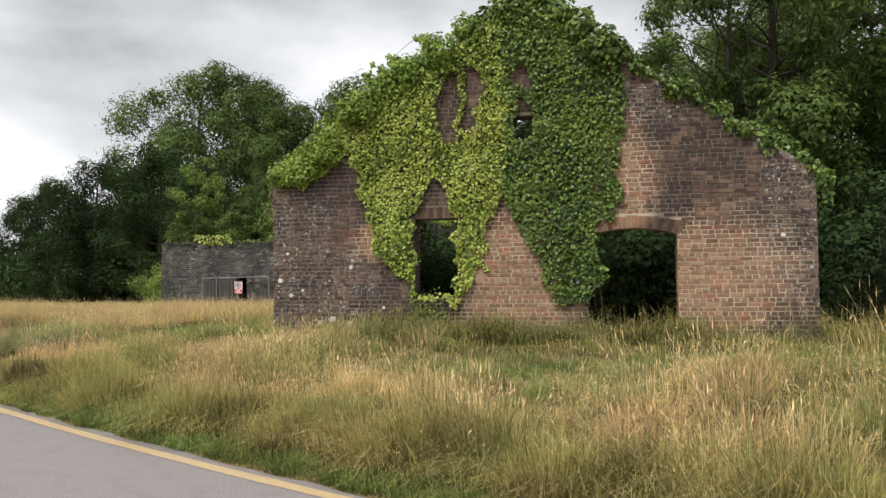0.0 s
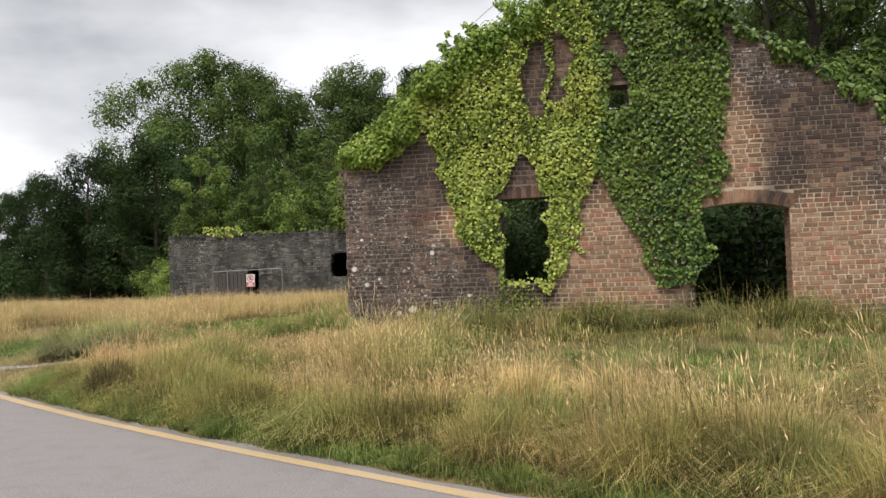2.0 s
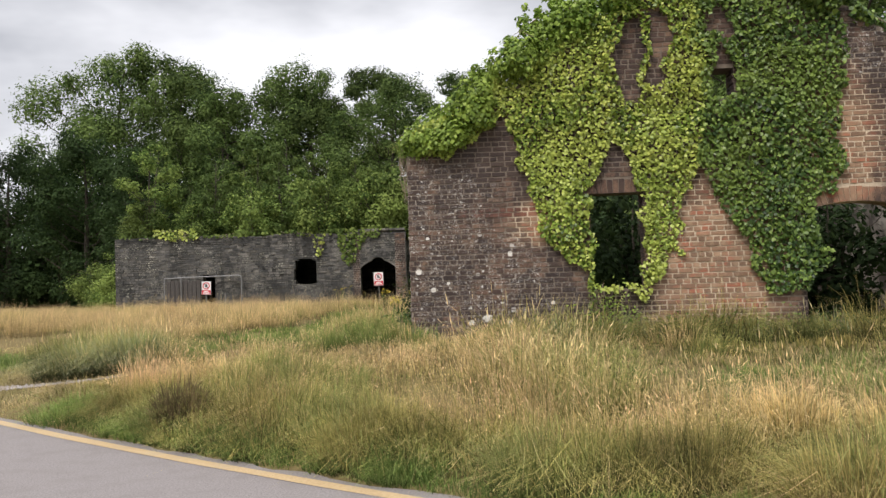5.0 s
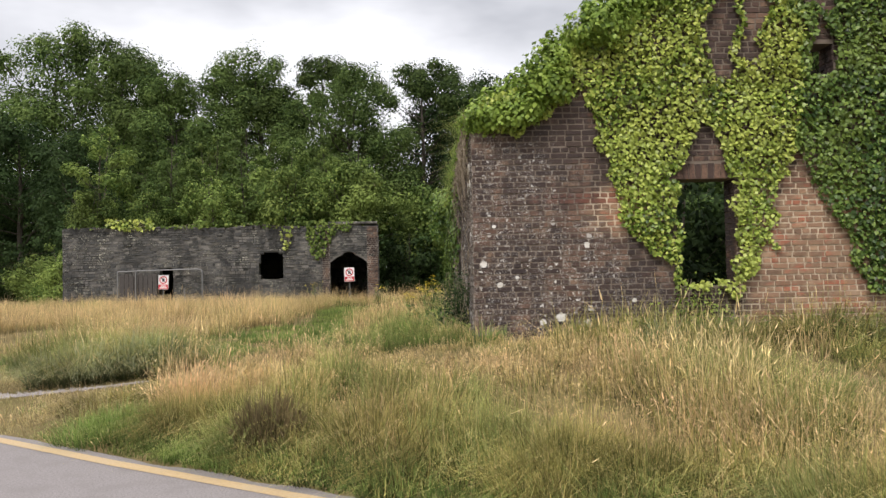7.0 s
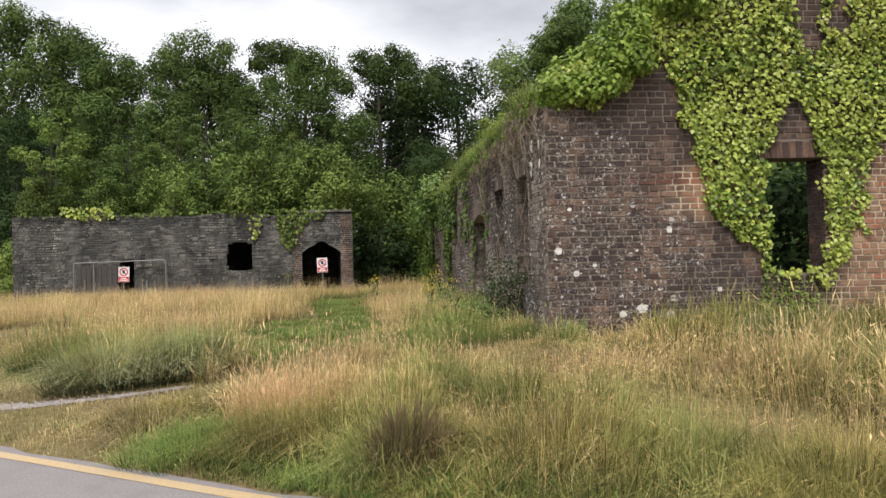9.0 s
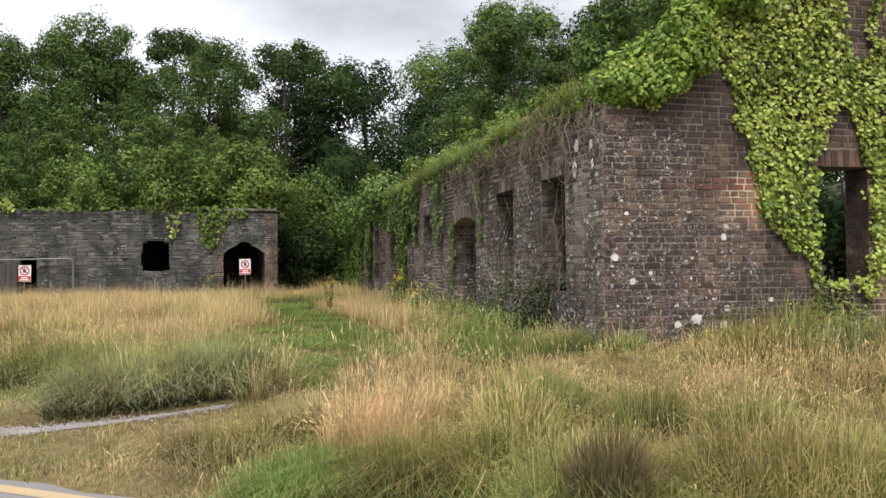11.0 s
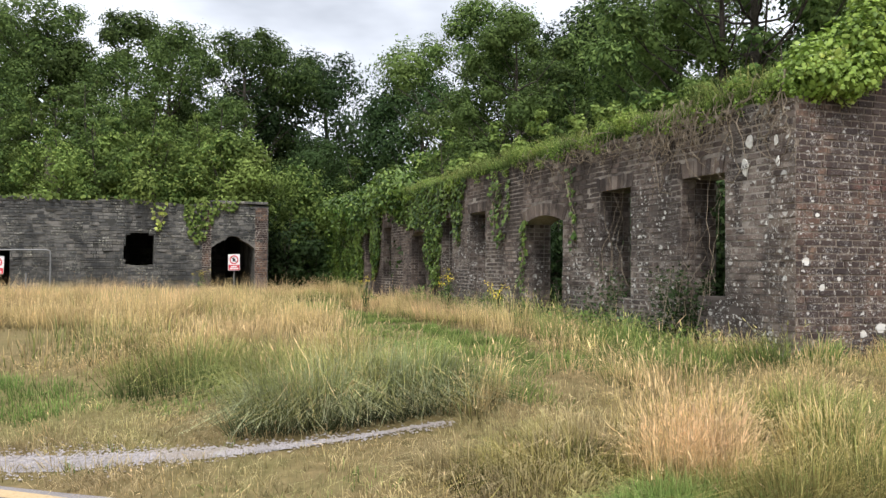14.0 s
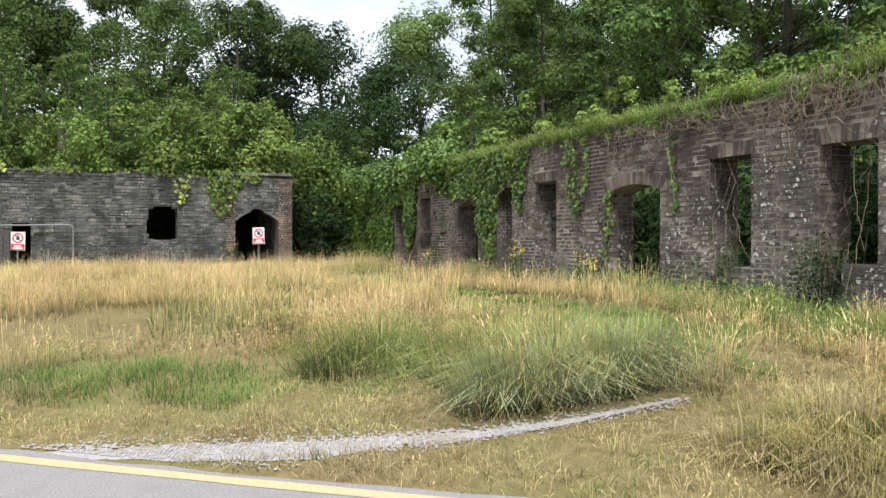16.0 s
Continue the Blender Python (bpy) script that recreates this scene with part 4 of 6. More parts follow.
dark_poly = [(4.66, 2.80), (4.76, 2.66), (5.02, 2.1), (5.53, 1.05), (5.75, 0.67), (6.24, 0.66), (6.66, 1.2), (6.44, 1.67), (6.40, 2.1), (6.86, 2.20), (6.90, 3.43), (7.05, 4.54),
             (6.85, 5.35), (5.15, 6.45), (4.6, 6.2), (4.75, 4.3)]


def wall_ivy(name, label, poly, holes, mat, density, size=(0.055, 0.105)):
    q = scatter_poly(poly, holes, density)
    n = len(q)
    thick = 0.05 + 0.16 * vnoise(q[:, 0], q[:, 1], 0.45, 8)
    P = np.stack([q[:, 0], -0.02 - rng.uniform(0, 1, n) * thick, q[:, 1]], 1)
    N = np.stack([rng.normal(0, 0.6, n), np.full(n, -1.0), rng.normal(0.55, 0.6, n)], 1)
    stems = []
    for i in range(26):
        a = q[rng.integers(0, n)]
        L = rng.uniform(0.5, 1.4)
        pts = [(a[0] + 0.06 * math.sin(i + j * 0.9) + 0.02 * j * math.sin(i), -0.022, a[1] + L * j / 7) for j in range(8)]
        pts = [p for p in pts if in_poly(np.array([p[0]]), np.array([p[2]]), poly)[0] and not any(in_poly(np.array([p[0]]), np.array([p[2]]), hh)[0] for hh in holes)]
        if len(pts) > 2:
            stems.append((pts, 0.008))
    return ivy_thing(name, label, P, N, rng.uniform(*size, n), mat, stems=stems)


holes_all = [window_hole, tri_hole, oval_l, oval_r, hole_hole, bald]
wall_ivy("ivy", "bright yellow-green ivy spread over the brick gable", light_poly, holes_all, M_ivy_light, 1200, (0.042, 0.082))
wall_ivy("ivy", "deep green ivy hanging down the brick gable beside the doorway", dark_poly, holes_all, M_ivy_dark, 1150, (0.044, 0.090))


def mound_points(centres, radii, density, flat=1.0):
    """Leaf places and normals on the shells of overlapping clumps."""
    P, N = [], []
    for c, r in zip(centres, radii):
        n = int(density * 4 * math.pi * r * r)
        d = unit(rng.normal(size=(n, 3)))
        rr = r * rng.uniform(0.55, 1.05, (n, 1)) * (1 + 0.22 * np.sin(d[:, :1] * 5 + c[0] * 3) * np.sin(d[:, 2:] * 4 + c[2]))
        P.append(np.asarray(c) + d * rr * np.array([1, 1, flat]))
        N.append(d + np.array([0, 0, 0.5]) + rng.normal(0, 0.45, (n, 3)))
    return np.concatenate(P), np.concatenate(N)


# ivy mounds along the rakes and the ridge of the gable
C, R = [], []
for x in np.arange(0.15, 4.3, 0.26):
    h = 3.05 + 0.655 * x
    lift = 0.10 + 0.22 * math.sin(min(x / 2.6, 1) * math.pi * 0.5) + 0.08 * math.sin(x * 5)
    C.append((x + rng.normal(0, 0.05), rng.uniform(-0.12, 0.35), h + lift))
    R.append(rng.uniform(0.26, 0.42))
C += [(0.35, -0.10, 3.28), (0.62, -0.12, 3.30), (0.85, -0.14, 3.42), (1.2, -0.12, 3.72), (0.2, 0.3, 3.35), (2.3, 0.1, 4.95), (2.6, 0.1, 5.15), (2.9, 0.0, 5.25)]
R += [0.24, 0.26, 0.28, 0.30, 0.25, 0.38, 0.40, 0.36]
P, N = mound_points(C, R, 520)
k = P[:, 2] > 3.0
ivy_thing("ivy", "bushy light green ivy piled along the gable's sloping top", P[k], N[k], rng.uniform(0.045, 0.085, k.sum()), M_ivy_mid)
C, R = [], []
for x in np.arange(4.2, 7.0, 0.25):
    h = 3.05 + 0.655 * min(x, 10.33 - x)
    C.append((x, rng.uniform(-0.1, 0.4), h + rng.uniform(0.0, 0.22)))
    R.append(rng.uniform(0.28, 0.45))
P, N = mound_points(C, R, 300)
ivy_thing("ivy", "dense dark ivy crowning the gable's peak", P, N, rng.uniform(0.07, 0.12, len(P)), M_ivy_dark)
C, R = [], []
for x in np.arange(6.9, 10.6, 0.2):
    h = 3.05 + 0.655 * (10.33 - x)
    C.append((x + rng.normal(0, 0.05), rng.uniform(-0.08, 0.3), h + rng.uniform(-0.06, 0.10)))
    R.append(rng.uniform(0.14, 0.26))
C += [(10.42, 0.1, 2.9), (10.5, 0.2, 2.6)]
R += [0.22, 0.2]
P, N = mound_points(C, R, 330)
ivy_thing("ivy", "ragged ivy trailing along the gable's far slope", P, N, rng.uniform(0.06, 0.11, len(P)), M_ivy_dark)


# growth on and over the long side wall
C, R = [], []
for y in np.arange(0.2, 19.0, 0.22):
    t = y / 19
    C.append((rng.uniform(-0.05, 0.55), y + rng.normal(0, 0.06), 3.16 + rng.uniform(0.0, 0.24) + 0.10 * math.sin(y * 1.9)))
    R.append(rng.uniform(0.12, 0.26))
P, N = mound_points(C, R, 420, 0.7)
ivy_thing("wall_top_growth", "low green creeper and weeds growing along the wall top", P, N, rng.uniform(0.022, 0.05, len(P)), M_ivy_mid, None, "growth on the wall top")

def side_ivy(label, patches, mat, density=520, size=(0.06, 0.11)):
    P, N = [], []
    for poly in patches:
        q = scatter_poly(poly, [], density)
        n = len(q)
        P.append(np.stack([-0.02 - rng.uniform(0, 1, n) * (0.05 + 0.16 * vnoise(q[:, 0], q[:, 1], 0.5, 4)), q[:, 0], q[:, 1]], 1))
        N.append(np.stack([np.full(n, -1.0), rng.normal(0, 0.45, n), rng.normal(0.45, 0.4, n)], 1))
    P, N = np.concatenate(P), np.concatenate(N)
    return ivy_thing("ivy", label, P, N, rng.uniform(*size, len(P)), mat)


side_ivy("hanging ivy curtain on the long brick wall", [[(10.95, 3.3), (17.4, 3.2), (17.2, 2.5), (15.9, 2.2), (14.2, 2.15), (13.9, 1.2), (13.3, 0.5), (12.9, 0.9), (12.7, 2.2), (12.1, 2.5), (11.5, 1.5), (11.2, 2.5)]], M_ivy_dark)
side_ivy("thin ivy strand on the long brick wall", [[(8.9, 3.2), (9.35, 3.2), (9.2, 2.2), (8.9, 1.5), (8.5, 1.7), (8.75, 2.4)], [(8.35, 3.1), (8.5, 3.1), (8.45, 1.8), (8.3, 1.9)]], M_ivy_dark, 260)
side_ivy("thin ivy strand on the long brick wall", [[(5.42, 2.9), (5.58, 2.9), (5.5, 1.5), (5.25, 1.4)], [(7.4, 2.0), (7.75, 1.9), (7.7, 0.4), (7.5, 0.4)]], M_ivy_dark, 330)
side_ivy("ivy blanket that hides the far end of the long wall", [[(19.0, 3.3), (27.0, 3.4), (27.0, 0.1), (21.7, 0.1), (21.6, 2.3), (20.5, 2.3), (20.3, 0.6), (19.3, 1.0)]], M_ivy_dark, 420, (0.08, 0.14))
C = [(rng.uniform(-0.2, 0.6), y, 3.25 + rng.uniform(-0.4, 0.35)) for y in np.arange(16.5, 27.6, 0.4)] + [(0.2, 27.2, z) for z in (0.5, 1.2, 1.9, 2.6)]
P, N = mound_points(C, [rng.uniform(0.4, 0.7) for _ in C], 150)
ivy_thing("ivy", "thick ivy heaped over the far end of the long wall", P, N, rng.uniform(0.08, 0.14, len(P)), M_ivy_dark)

C, R = [], []
for y in np.concatenate([np.arange(0.05, 5.5, 0.13), np.arange(5.5, 18, 0.3)]):
    C.append((rng.uniform(-0.14, 0.10), y + rng.normal(0, 0.05), 3.12 + rng.uniform(-0.10, 0.18)))
    R.append(rng.uniform(0.05, 0.13))
P, N = mound_points(C, R, 700)
ivy_thing("wall_top_growth", "yellow-green creeper spilling over the wall's edge", P, N, rng.uniform(0.02, 0.042, len(P)), M_ivy_mid, None, "growth on the wall top")
for n, mat, lo, hi, lean, text in ((6500, M_green, 0.14, 0.42, 1.1, "wispy green grass growing on the wall top"), (3000, M_olive, 0.18, 0.48, 1.4, "yellowing grass arching over the wall's edge")):
    x = rng.uniform(-0.12, 0.4, n)
    y = rng.uniform(0.1, 17, n)
    az = np.where(x < 0.1, np.pi + rng.normal(0, 0.9, n), rng.uniform(0, 2 * np.pi, n))
    V, F, uv = blade_arrays(np.stack([x, y, 3.14 + rng.uniform(0, 0.06, n)], 1), rng.uniform(lo, hi, n) * (0.6 + 0.8 * vnoise(y, y * 0, 0.8, 5)), rng.uniform(0.005, 0.010, n), lean, 0.0, az)
    tagged(new("wall_top_grass", mesh_np("wall_top_grass", V, F, mat, uv)), text, "grass", kind="stuff")
# sprigs that stand up from the gable's slope
C, R = [], []
for x0, z0, hh in ((1.75, 4.55, 0.5), (2.05, 4.8, 0.75), (2.5, 5.2, 0.5), (3.2, 5.6, 0.4), (1.2, 4.2, 0.3)):
    for j in range(6):
        C.append((x0 + rng.normal(0, 0.10), 0.2 + rng.normal(0, 0.1), z0 + hh * rng.uniform(0.1, 1.0)))
        R.append(rng.uniform(0.06, 0.13))
P, N = mound_points(C, R, 420)
ivy_thing("ivy", "loose sprigs of ivy standing up from the gable", P, N, rng.uniform(0.05, 0.085, len(P)), M_ivy_mid)

# ferny saplings rooted in the wall top
C, R = [], []
for y, hh in ((1.4, 0.5), (2.6, 0.35), (3.6, 0.6), (5.0, 0.75), (6.2, 0.6), (7.6, 0.9), (8.8, 0.5), (11.0, 0.4)):
    for j in range(7):
        C.append((0.35 + rng.normal(0, 0.12), y + rng.normal(0, 0.22), 3.3 + hh * rng.uniform(0.1, 1.0)))
        R.append(rng.uniform(0.08, 0.17))
P, N = mound_points(C, R, 420)
ivy_thing("wall_top_growth", "feathery green seedlings rooted in the wall top", P, N, rng.uniform(0.05, 0.10, len(P)), M_leaf_bush, None, "growth on the wall top")

# the ivy on the stone wall
def stone_ivy(label, poly, mat, density):
    q = scatter_poly(poly, [], density)
    n = len(q)
    L = np.stack([q[:, 0], -0.03 - rng.uniform(0, 0.2, n), q[:, 1]], 1)
    M = np.array(ST)
    P = L @ M[:3, :3].T + M[:3, 3]
    N = np.stack([rng.normal(0, 0.5, n), np.full(n, -1.0), rng.normal(0.4, 0.4, n)], 1)
    return ivy_thing("ivy", label, P, N, rng.uniform(0.10, 0.18, n), mat)


stone_ivy("ivy hanging over the stone wall's top", [(10.0, 3.55), (12.3, 3.55), (12.1, 3.1), (11.3, 2.9), (11.1, 2.2), (10.7, 1.8), (10.4, 2.3), (10.3, 2.9)], M_leaf_bush, 160)
stone_ivy("yellow-green creeper on the stone wall", [(8.9, 3.4), (9.7, 3.4), (9.6, 2.4), (9.35, 2.1), (9.2, 2.6)], M_ivy_light, 60)
stone_ivy("low growth on the stone wall's top", [(1.6, 3.7), (3.6, 3.75), (3.9, 3.4), (3.2, 3.2), (2.0, 3.25)], M_ivy_light, 130)
stone_ivy("low growth on the stone wall's top", [(0.1, 3.45), (1.6, 3.5), (4.0, 3.45), (7.0, 3.5), (10.0, 3.55), (10.0, 3.34), (5.0, 3.32), (0.1, 3.3)], M_leaf_bush, 70)

def heap(label, spots, mat, leaf, density=90, name="ivy_heap"):
    """An ivy-covered lump: overlapping leafy clumps from the ground or the wall top."""
    C, R = [p[:3] for p in spots], [p[3] for p in spots]
    P, N = mound_points(C, R, density)
    P[:, 2] = np.maximum(P[:, 2], 0.05)
    return ivy_thing(name, label, P, N, rng.uniform(0.7, 1.3, len(P)) * leaf, mat, group="ivy heaps")


heap("tall ivy-clad stub of masonry at the end of the stone ruin", [(-3.6, 25.2, 3.5, 0.55), (-3.5, 25.4, 4.2, 0.6), (-3.7, 25.5, 4.9, 0.65), (-3.9, 25.6, 5.5, 0.75), (-4.3, 25.8, 5.7, 0.6), (-3.3, 25.4, 5.2, 0.5), (-3.1, 25.3, 3.3, 0.4)], M_leaf_bush, 0.13)
heap("rounded heap of bright ivy over a fallen wall", [(-1.6, 29.0, 1.2, 1.1), (-1.4, 29.0, 2.4, 1.2), (-1.2, 29.2, 3.6, 1.2), (-1.0, 29.4, 4.6, 1.1), (-0.2, 29.0, 3.6, 1.0), (0.3, 28.6, 2.6, 1.0)], M_leaf_bush, 0.14, 70)

# dead vines that hang over the corner of the long wall
vines = []
for i in range(125):
    y = rng.uniform(0.05, 2.8) if i < 60 else rng.uniform(1.0, 8.0)
    z = 3.25 + rng.uniform(-0.1, 0.15)
    L = rng.uniform(0.25, 1.1) if i < 60 else rng.uniform(0.15, 0.6)
    n = 9
    p = [(-0.04 - 0.10 * math.sin(math.pi * j / (n - 1)) * rng.uniform(0.3, 1.4), y + 0.22 * math.sin(i + j * 0.7) * j / n + 0.12 * rng.normal() * j / n, z - L * j / (n - 1) + 0.10 * math.sin(i * 2.1 + j)) for j in range(n)]
    vines.append((p, rng.uniform(0.004, 0.009)))
for i in range(10):
    y0, y1 = (rng.uniform(1.3, 2.2, 2) if i < 5 else rng.uniform(3.6, 4.6, 2))
    z0, z1 = rng.uniform(0.0, 1.2), rng.uniform(1.6, 3.0)
    kink = np.cumsum(rng.normal(0, 0.035, 12))
    p = [(0.02 + 0.12 * rng.uniform() * math.sin(j * 0.9 + i), y0 + (y1 - y0) * j / 11 + kink[j], z0 + (z1 - z0) * j / 11 + 0.6 * kink[11 - j]) for j in range(12)]
    vines.append((p, rng.uniform(0.003, 0.006)))
for i in range(46):
    y, L = rng.uniform(0.1, 6.0), rng.uniform(0.4, 1.1)
    sag = rng.uniform(0.12, 0.5)
    p = [(-0.08 - 0.06 * math.sin(j * 1.1 + i), y + L * j / 8, 3.18 - sag * math.sin(math.pi * j / 8) + 0.04 * rng.normal()) for j in range(9)]
    vines.append((p, rng.uniform(0.004, 0.008)))
V, F = join_arrays([tube_arrays(p, np.linspace(r, r * 0.5, len(p)), 5) for p, r in vines])
tagged(new("dead_vines", mesh_np("dead_vines", V, F, M_vine, smooth=True)), "tangle of dead grey vines over the wall corner and windows", "vine", kind="stuff")


# ---- trees and shrubs ----
def crown_tree(name, h, r, trunk_r, leaf, n_leaf, mat, base=0.3, seed=1, billows=40, stems=1, category="tree", label="", size=0.30, bare=0.0, fine=False):
    """A tapered trunk with limbs and twigs, and a crown of many leafy billows with gaps between them. Stands at its own origin."""
    r_ = np.random.default_rng(seed)
    tubes, cs, bs = [], [], []
    zs = np.linspace(0, 0.92 * h, 9)
    trunks = []
    for s in range(stems):
        lean = r_.normal(0, 0.03 if stems == 1 else 0.14, 2)
        off = r_.normal(0, 0.2, 2) * (stems > 1)
        top = 1.0 if s == 0 else r_.uniform(0.6, 0.95)
        tr = np.stack([off[0] + lean[0] * zs + 0.15 * np.sin(zs * 0.6 + seed + s), off[1] + lean[1] * zs + 0.15 * np.cos(zs * 0.5 + seed + s) - 0.15, zs * top], 1)
        trunks.append(tr)
        tubes.append(tube_arrays(tr, np.linspace(trunk_r, trunk_r * 0.12, 9) * np.r_[1.35, np.ones(8)], 7))
    for i in range(billows):
        q = (i + 0.5) / billows
        f = base + (1 - base) * q
        reach = r * math.sin(math.pi * (0.16 + 0.70 * q ** 0.9)) * r_.uniform(0.30, 1.0) * (1.0 if q < 0.85 else 0.75)
        az = i * 2.39996 + r_.normal(0, 0.35)
        tr = trunks[i % stems]
        z = f * h * (tr[-1, 2] / (0.92 * h)) - 0.25 * size * r
        ax = np.array([np.interp(z, tr[:, 2], tr[:, k]) for k in range(2)])
        c = np.array([ax[0] + math.cos(az) * reach, ax[1] + math.sin(az) * reach, z])
        b = r * size * r_.uniform(0.5, 1.4) * (1.0 - 0.35 * max(0, q - 0.7) / 0.3)
        z0 = max(z - 0.55 * reach - 0.3, 0.12 * h)
        p0 = np.array([np.interp(z0, tr[:, 2], tr[:, k]) for k in range(3)])
        ts = np.linspace(0, 1, 6)[:, None]
        limb = p0 + (c - p0) * ts + np.array([0, 0, 1]) * np.sin(ts * np.pi) * reach * -0.10 + r_.normal(0, 0.03, (6, 3)) * reach * np.sin(ts * np.pi)
        lr = trunk_r * (0.10 + 0.16 * (1 - q)) + 0.006
        tubes.append(tube_arrays(limb, np.linspace(lr, lr * 0.35, 6), 4))
        for k in range(1):
            e = c + unit(r_.normal(size=3) + np.array([0, 0, 0.4])) * b * 0.95
            tubes.append(tube_arrays(np.array([limb[4], (limb[4] + e) / 2 + r_.normal(0, 0.05, 3) * b, e]), np.array([lr * 0.4, lr * 0.25, lr * 0.1]) + 0.003, 3))
        if r_.uniform() > bare:
            cs.append(c)
            bs.append(b)
    cs, bs = np.array(cs), np.array(bs)
    k = r_.choice(len(cs), n_leaf, p=bs ** 2 / (bs ** 2).sum())
    d = unit(r_.normal(size=(n_leaf, 3)) + np.array([0, 0, 0.25]))
    lump = 1 + 0.30 * np.sin(d[:, 0] * 4.1 + k * 1.7) * np.sin(d[:, 1] * 3.7 + k) + 0.12 * np.sin(d[:, 2] * 9 + k * 2.3)
    rad = bs[k] * r_.uniform(0, 1, n_leaf) ** 0.33 * lump * np.where(r_.uniform(size=n_leaf) < 0.16, r_.uniform(0.9, 1.4, n_leaf), 1.0)
    P = cs[k] + d * rad[:, None] * np.array([1, 1, 0.8])
    N = d * 1.4 + np.array([0, 0, 0.45]) + r_.normal(0, 0.42, (n_leaf, 3))
    P[:, 2] = np.maximum(P[:, 2], 0.05)
    s_leaf = r_.uniform(0.65, 1.3, n_leaf) * leaf
    V, F = small_leaves(P, N, s_leaf) if fine else leaf_arrays(P, N, s_leaf, None, 0.62)
    root = empty(name, pose(0, 0, 0), label, category)
    TV, TF = join_arrays(tubes)
    part_me("trunk", mesh_np("trunk", TV, TF, M_bark, smooth=True), root, "dark bark trunk and limbs")
    part_me("crown", mesh_np("crown", V, F, mat), root, kind="stuff")
    return root


def plant(proto, spots, group, on=None):
    """The first spot takes the prototype, the others take copies."""
    for i, (x, y, rz, s) in enumerate(spots):
        m = pose(x, y, (float(ground_z(np.array([x]), np.array([y]))[0]) if on is None or not on(x, y) else 3.16) - 0.03, 0, 0, rz)
        if i == 0:
            proto.matrix_basis = m
            ob = proto
        else:
            ob = copy_thing(proto, m)
        ob.scale = (s, s, s)
        tagged(ob, group=group)


tall_a = crown_tree("tree", 18.5, 7.0, 0.40, 0.205, 60000, M_leaf, 0.14, 3, 66, label="tall broad ash tree in full leaf at the wood's edge", size=0.25, fine=True)
tall_b = crown_tree("tree", 17.5, 5.8, 0.32, 0.20, 33000, M_leaf, 0.24, 5, 48, label="tall airy ash tree with sky between its branches", size=0.235, bare=0.2, fine=True)
tall_c = crown_tree("tree", 15.5, 6.0, 0.35, 0.23, 31000, M_leaf_dark_shaded, 0.06, 9, 54, label="dense dark-leaved tree at the wood's edge", size=0.26, fine=True)
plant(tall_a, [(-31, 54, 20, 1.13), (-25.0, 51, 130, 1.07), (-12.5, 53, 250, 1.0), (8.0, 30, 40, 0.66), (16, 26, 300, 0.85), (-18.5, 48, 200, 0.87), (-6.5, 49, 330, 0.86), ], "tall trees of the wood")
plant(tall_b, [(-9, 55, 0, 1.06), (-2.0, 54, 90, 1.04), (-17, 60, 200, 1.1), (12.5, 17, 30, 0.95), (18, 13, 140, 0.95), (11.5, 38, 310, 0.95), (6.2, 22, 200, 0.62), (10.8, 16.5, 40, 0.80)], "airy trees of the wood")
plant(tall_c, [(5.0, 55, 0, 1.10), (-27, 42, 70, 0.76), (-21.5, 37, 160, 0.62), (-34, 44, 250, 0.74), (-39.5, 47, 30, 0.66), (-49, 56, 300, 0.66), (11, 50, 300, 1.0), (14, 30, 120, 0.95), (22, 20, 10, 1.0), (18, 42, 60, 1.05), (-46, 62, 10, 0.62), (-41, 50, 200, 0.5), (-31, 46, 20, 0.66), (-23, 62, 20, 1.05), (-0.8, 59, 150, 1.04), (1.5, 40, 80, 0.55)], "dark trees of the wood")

sap_a = crown_tree("sapling", 6.2, 1.55, 0.09, 0.145, 7500, M_leaf_bush, 0.12, 21, 30, 2, "tree", "young leafy tree growing inside the ruin", 0.34)
sap_b = crown_tree("shrub", 3.6, 1.8, 0.07, 0.15, 6500, M_leaf_bush, 0.10, 23, 26, 4, "shrub", "bushy green shrub crowding the ruin", 0.36)
# the ruin's inner shade is painted in as this shrub's leaf colour
sap_d = crown_tree("shrub", 3.8, 1.9, 0.07, 0.18, 4000, M_leaf_dark_shaded, 0.08, 29, 24, 4, "shrub", "shrub inside the roofless ruin, shade painted into its dark leaves", 0.36)
on_roof = lambda x, y: -16.6 < x < -2.9 and 24.3 < y < 32.2
plant(sap_a, [(-15.4, 26.4, 10, 0.86), (-11.6, 28.6, 220, 0.80), (-7.6, 28.2, 50, 0.78), (-5.6, 27.6, 170, 0.66), (3.4, 20.5, 250, 1.05), (5.0, 25.5, 300, 1.0), (3.0, 31.5, 70, 1.05), (-1.0, 33.5, 20, 0.9)], "young trees in the ruins", on_roof)
plant(sap_b, [(-15.6, 25.4, 0, 0.62), (-13.6, 25.6, 60, 0.62), (-10.4, 25.9, 200, 0.86), (-7.3, 26.0, 20, 0.90), (-4.4, 25.9, 230, 0.86), (-3.7, 26.9, 310, 1.0), (-10.0, 29.2, 80, 1.1), (-6.5, 29.6, 190, 1.1), (-3.6, 29.3, 330, 0.9), (2.4, 24.0, 180, 1.2), (-18.2, 27.0, 60, 0.7), (-19.8, 30.0, 140, 0.9), (-21.5, 33.0, 240, 0.8)], "shrubs in the ruins", on_roof)
sap_e = crown_tree("sapling", 6.4, 1.7, 0.09, 0.17, 6000, M_leaf, 0.12, 33, 34, 2, "tree", "young dark green tree inside the roofless brick ruin", 0.32)
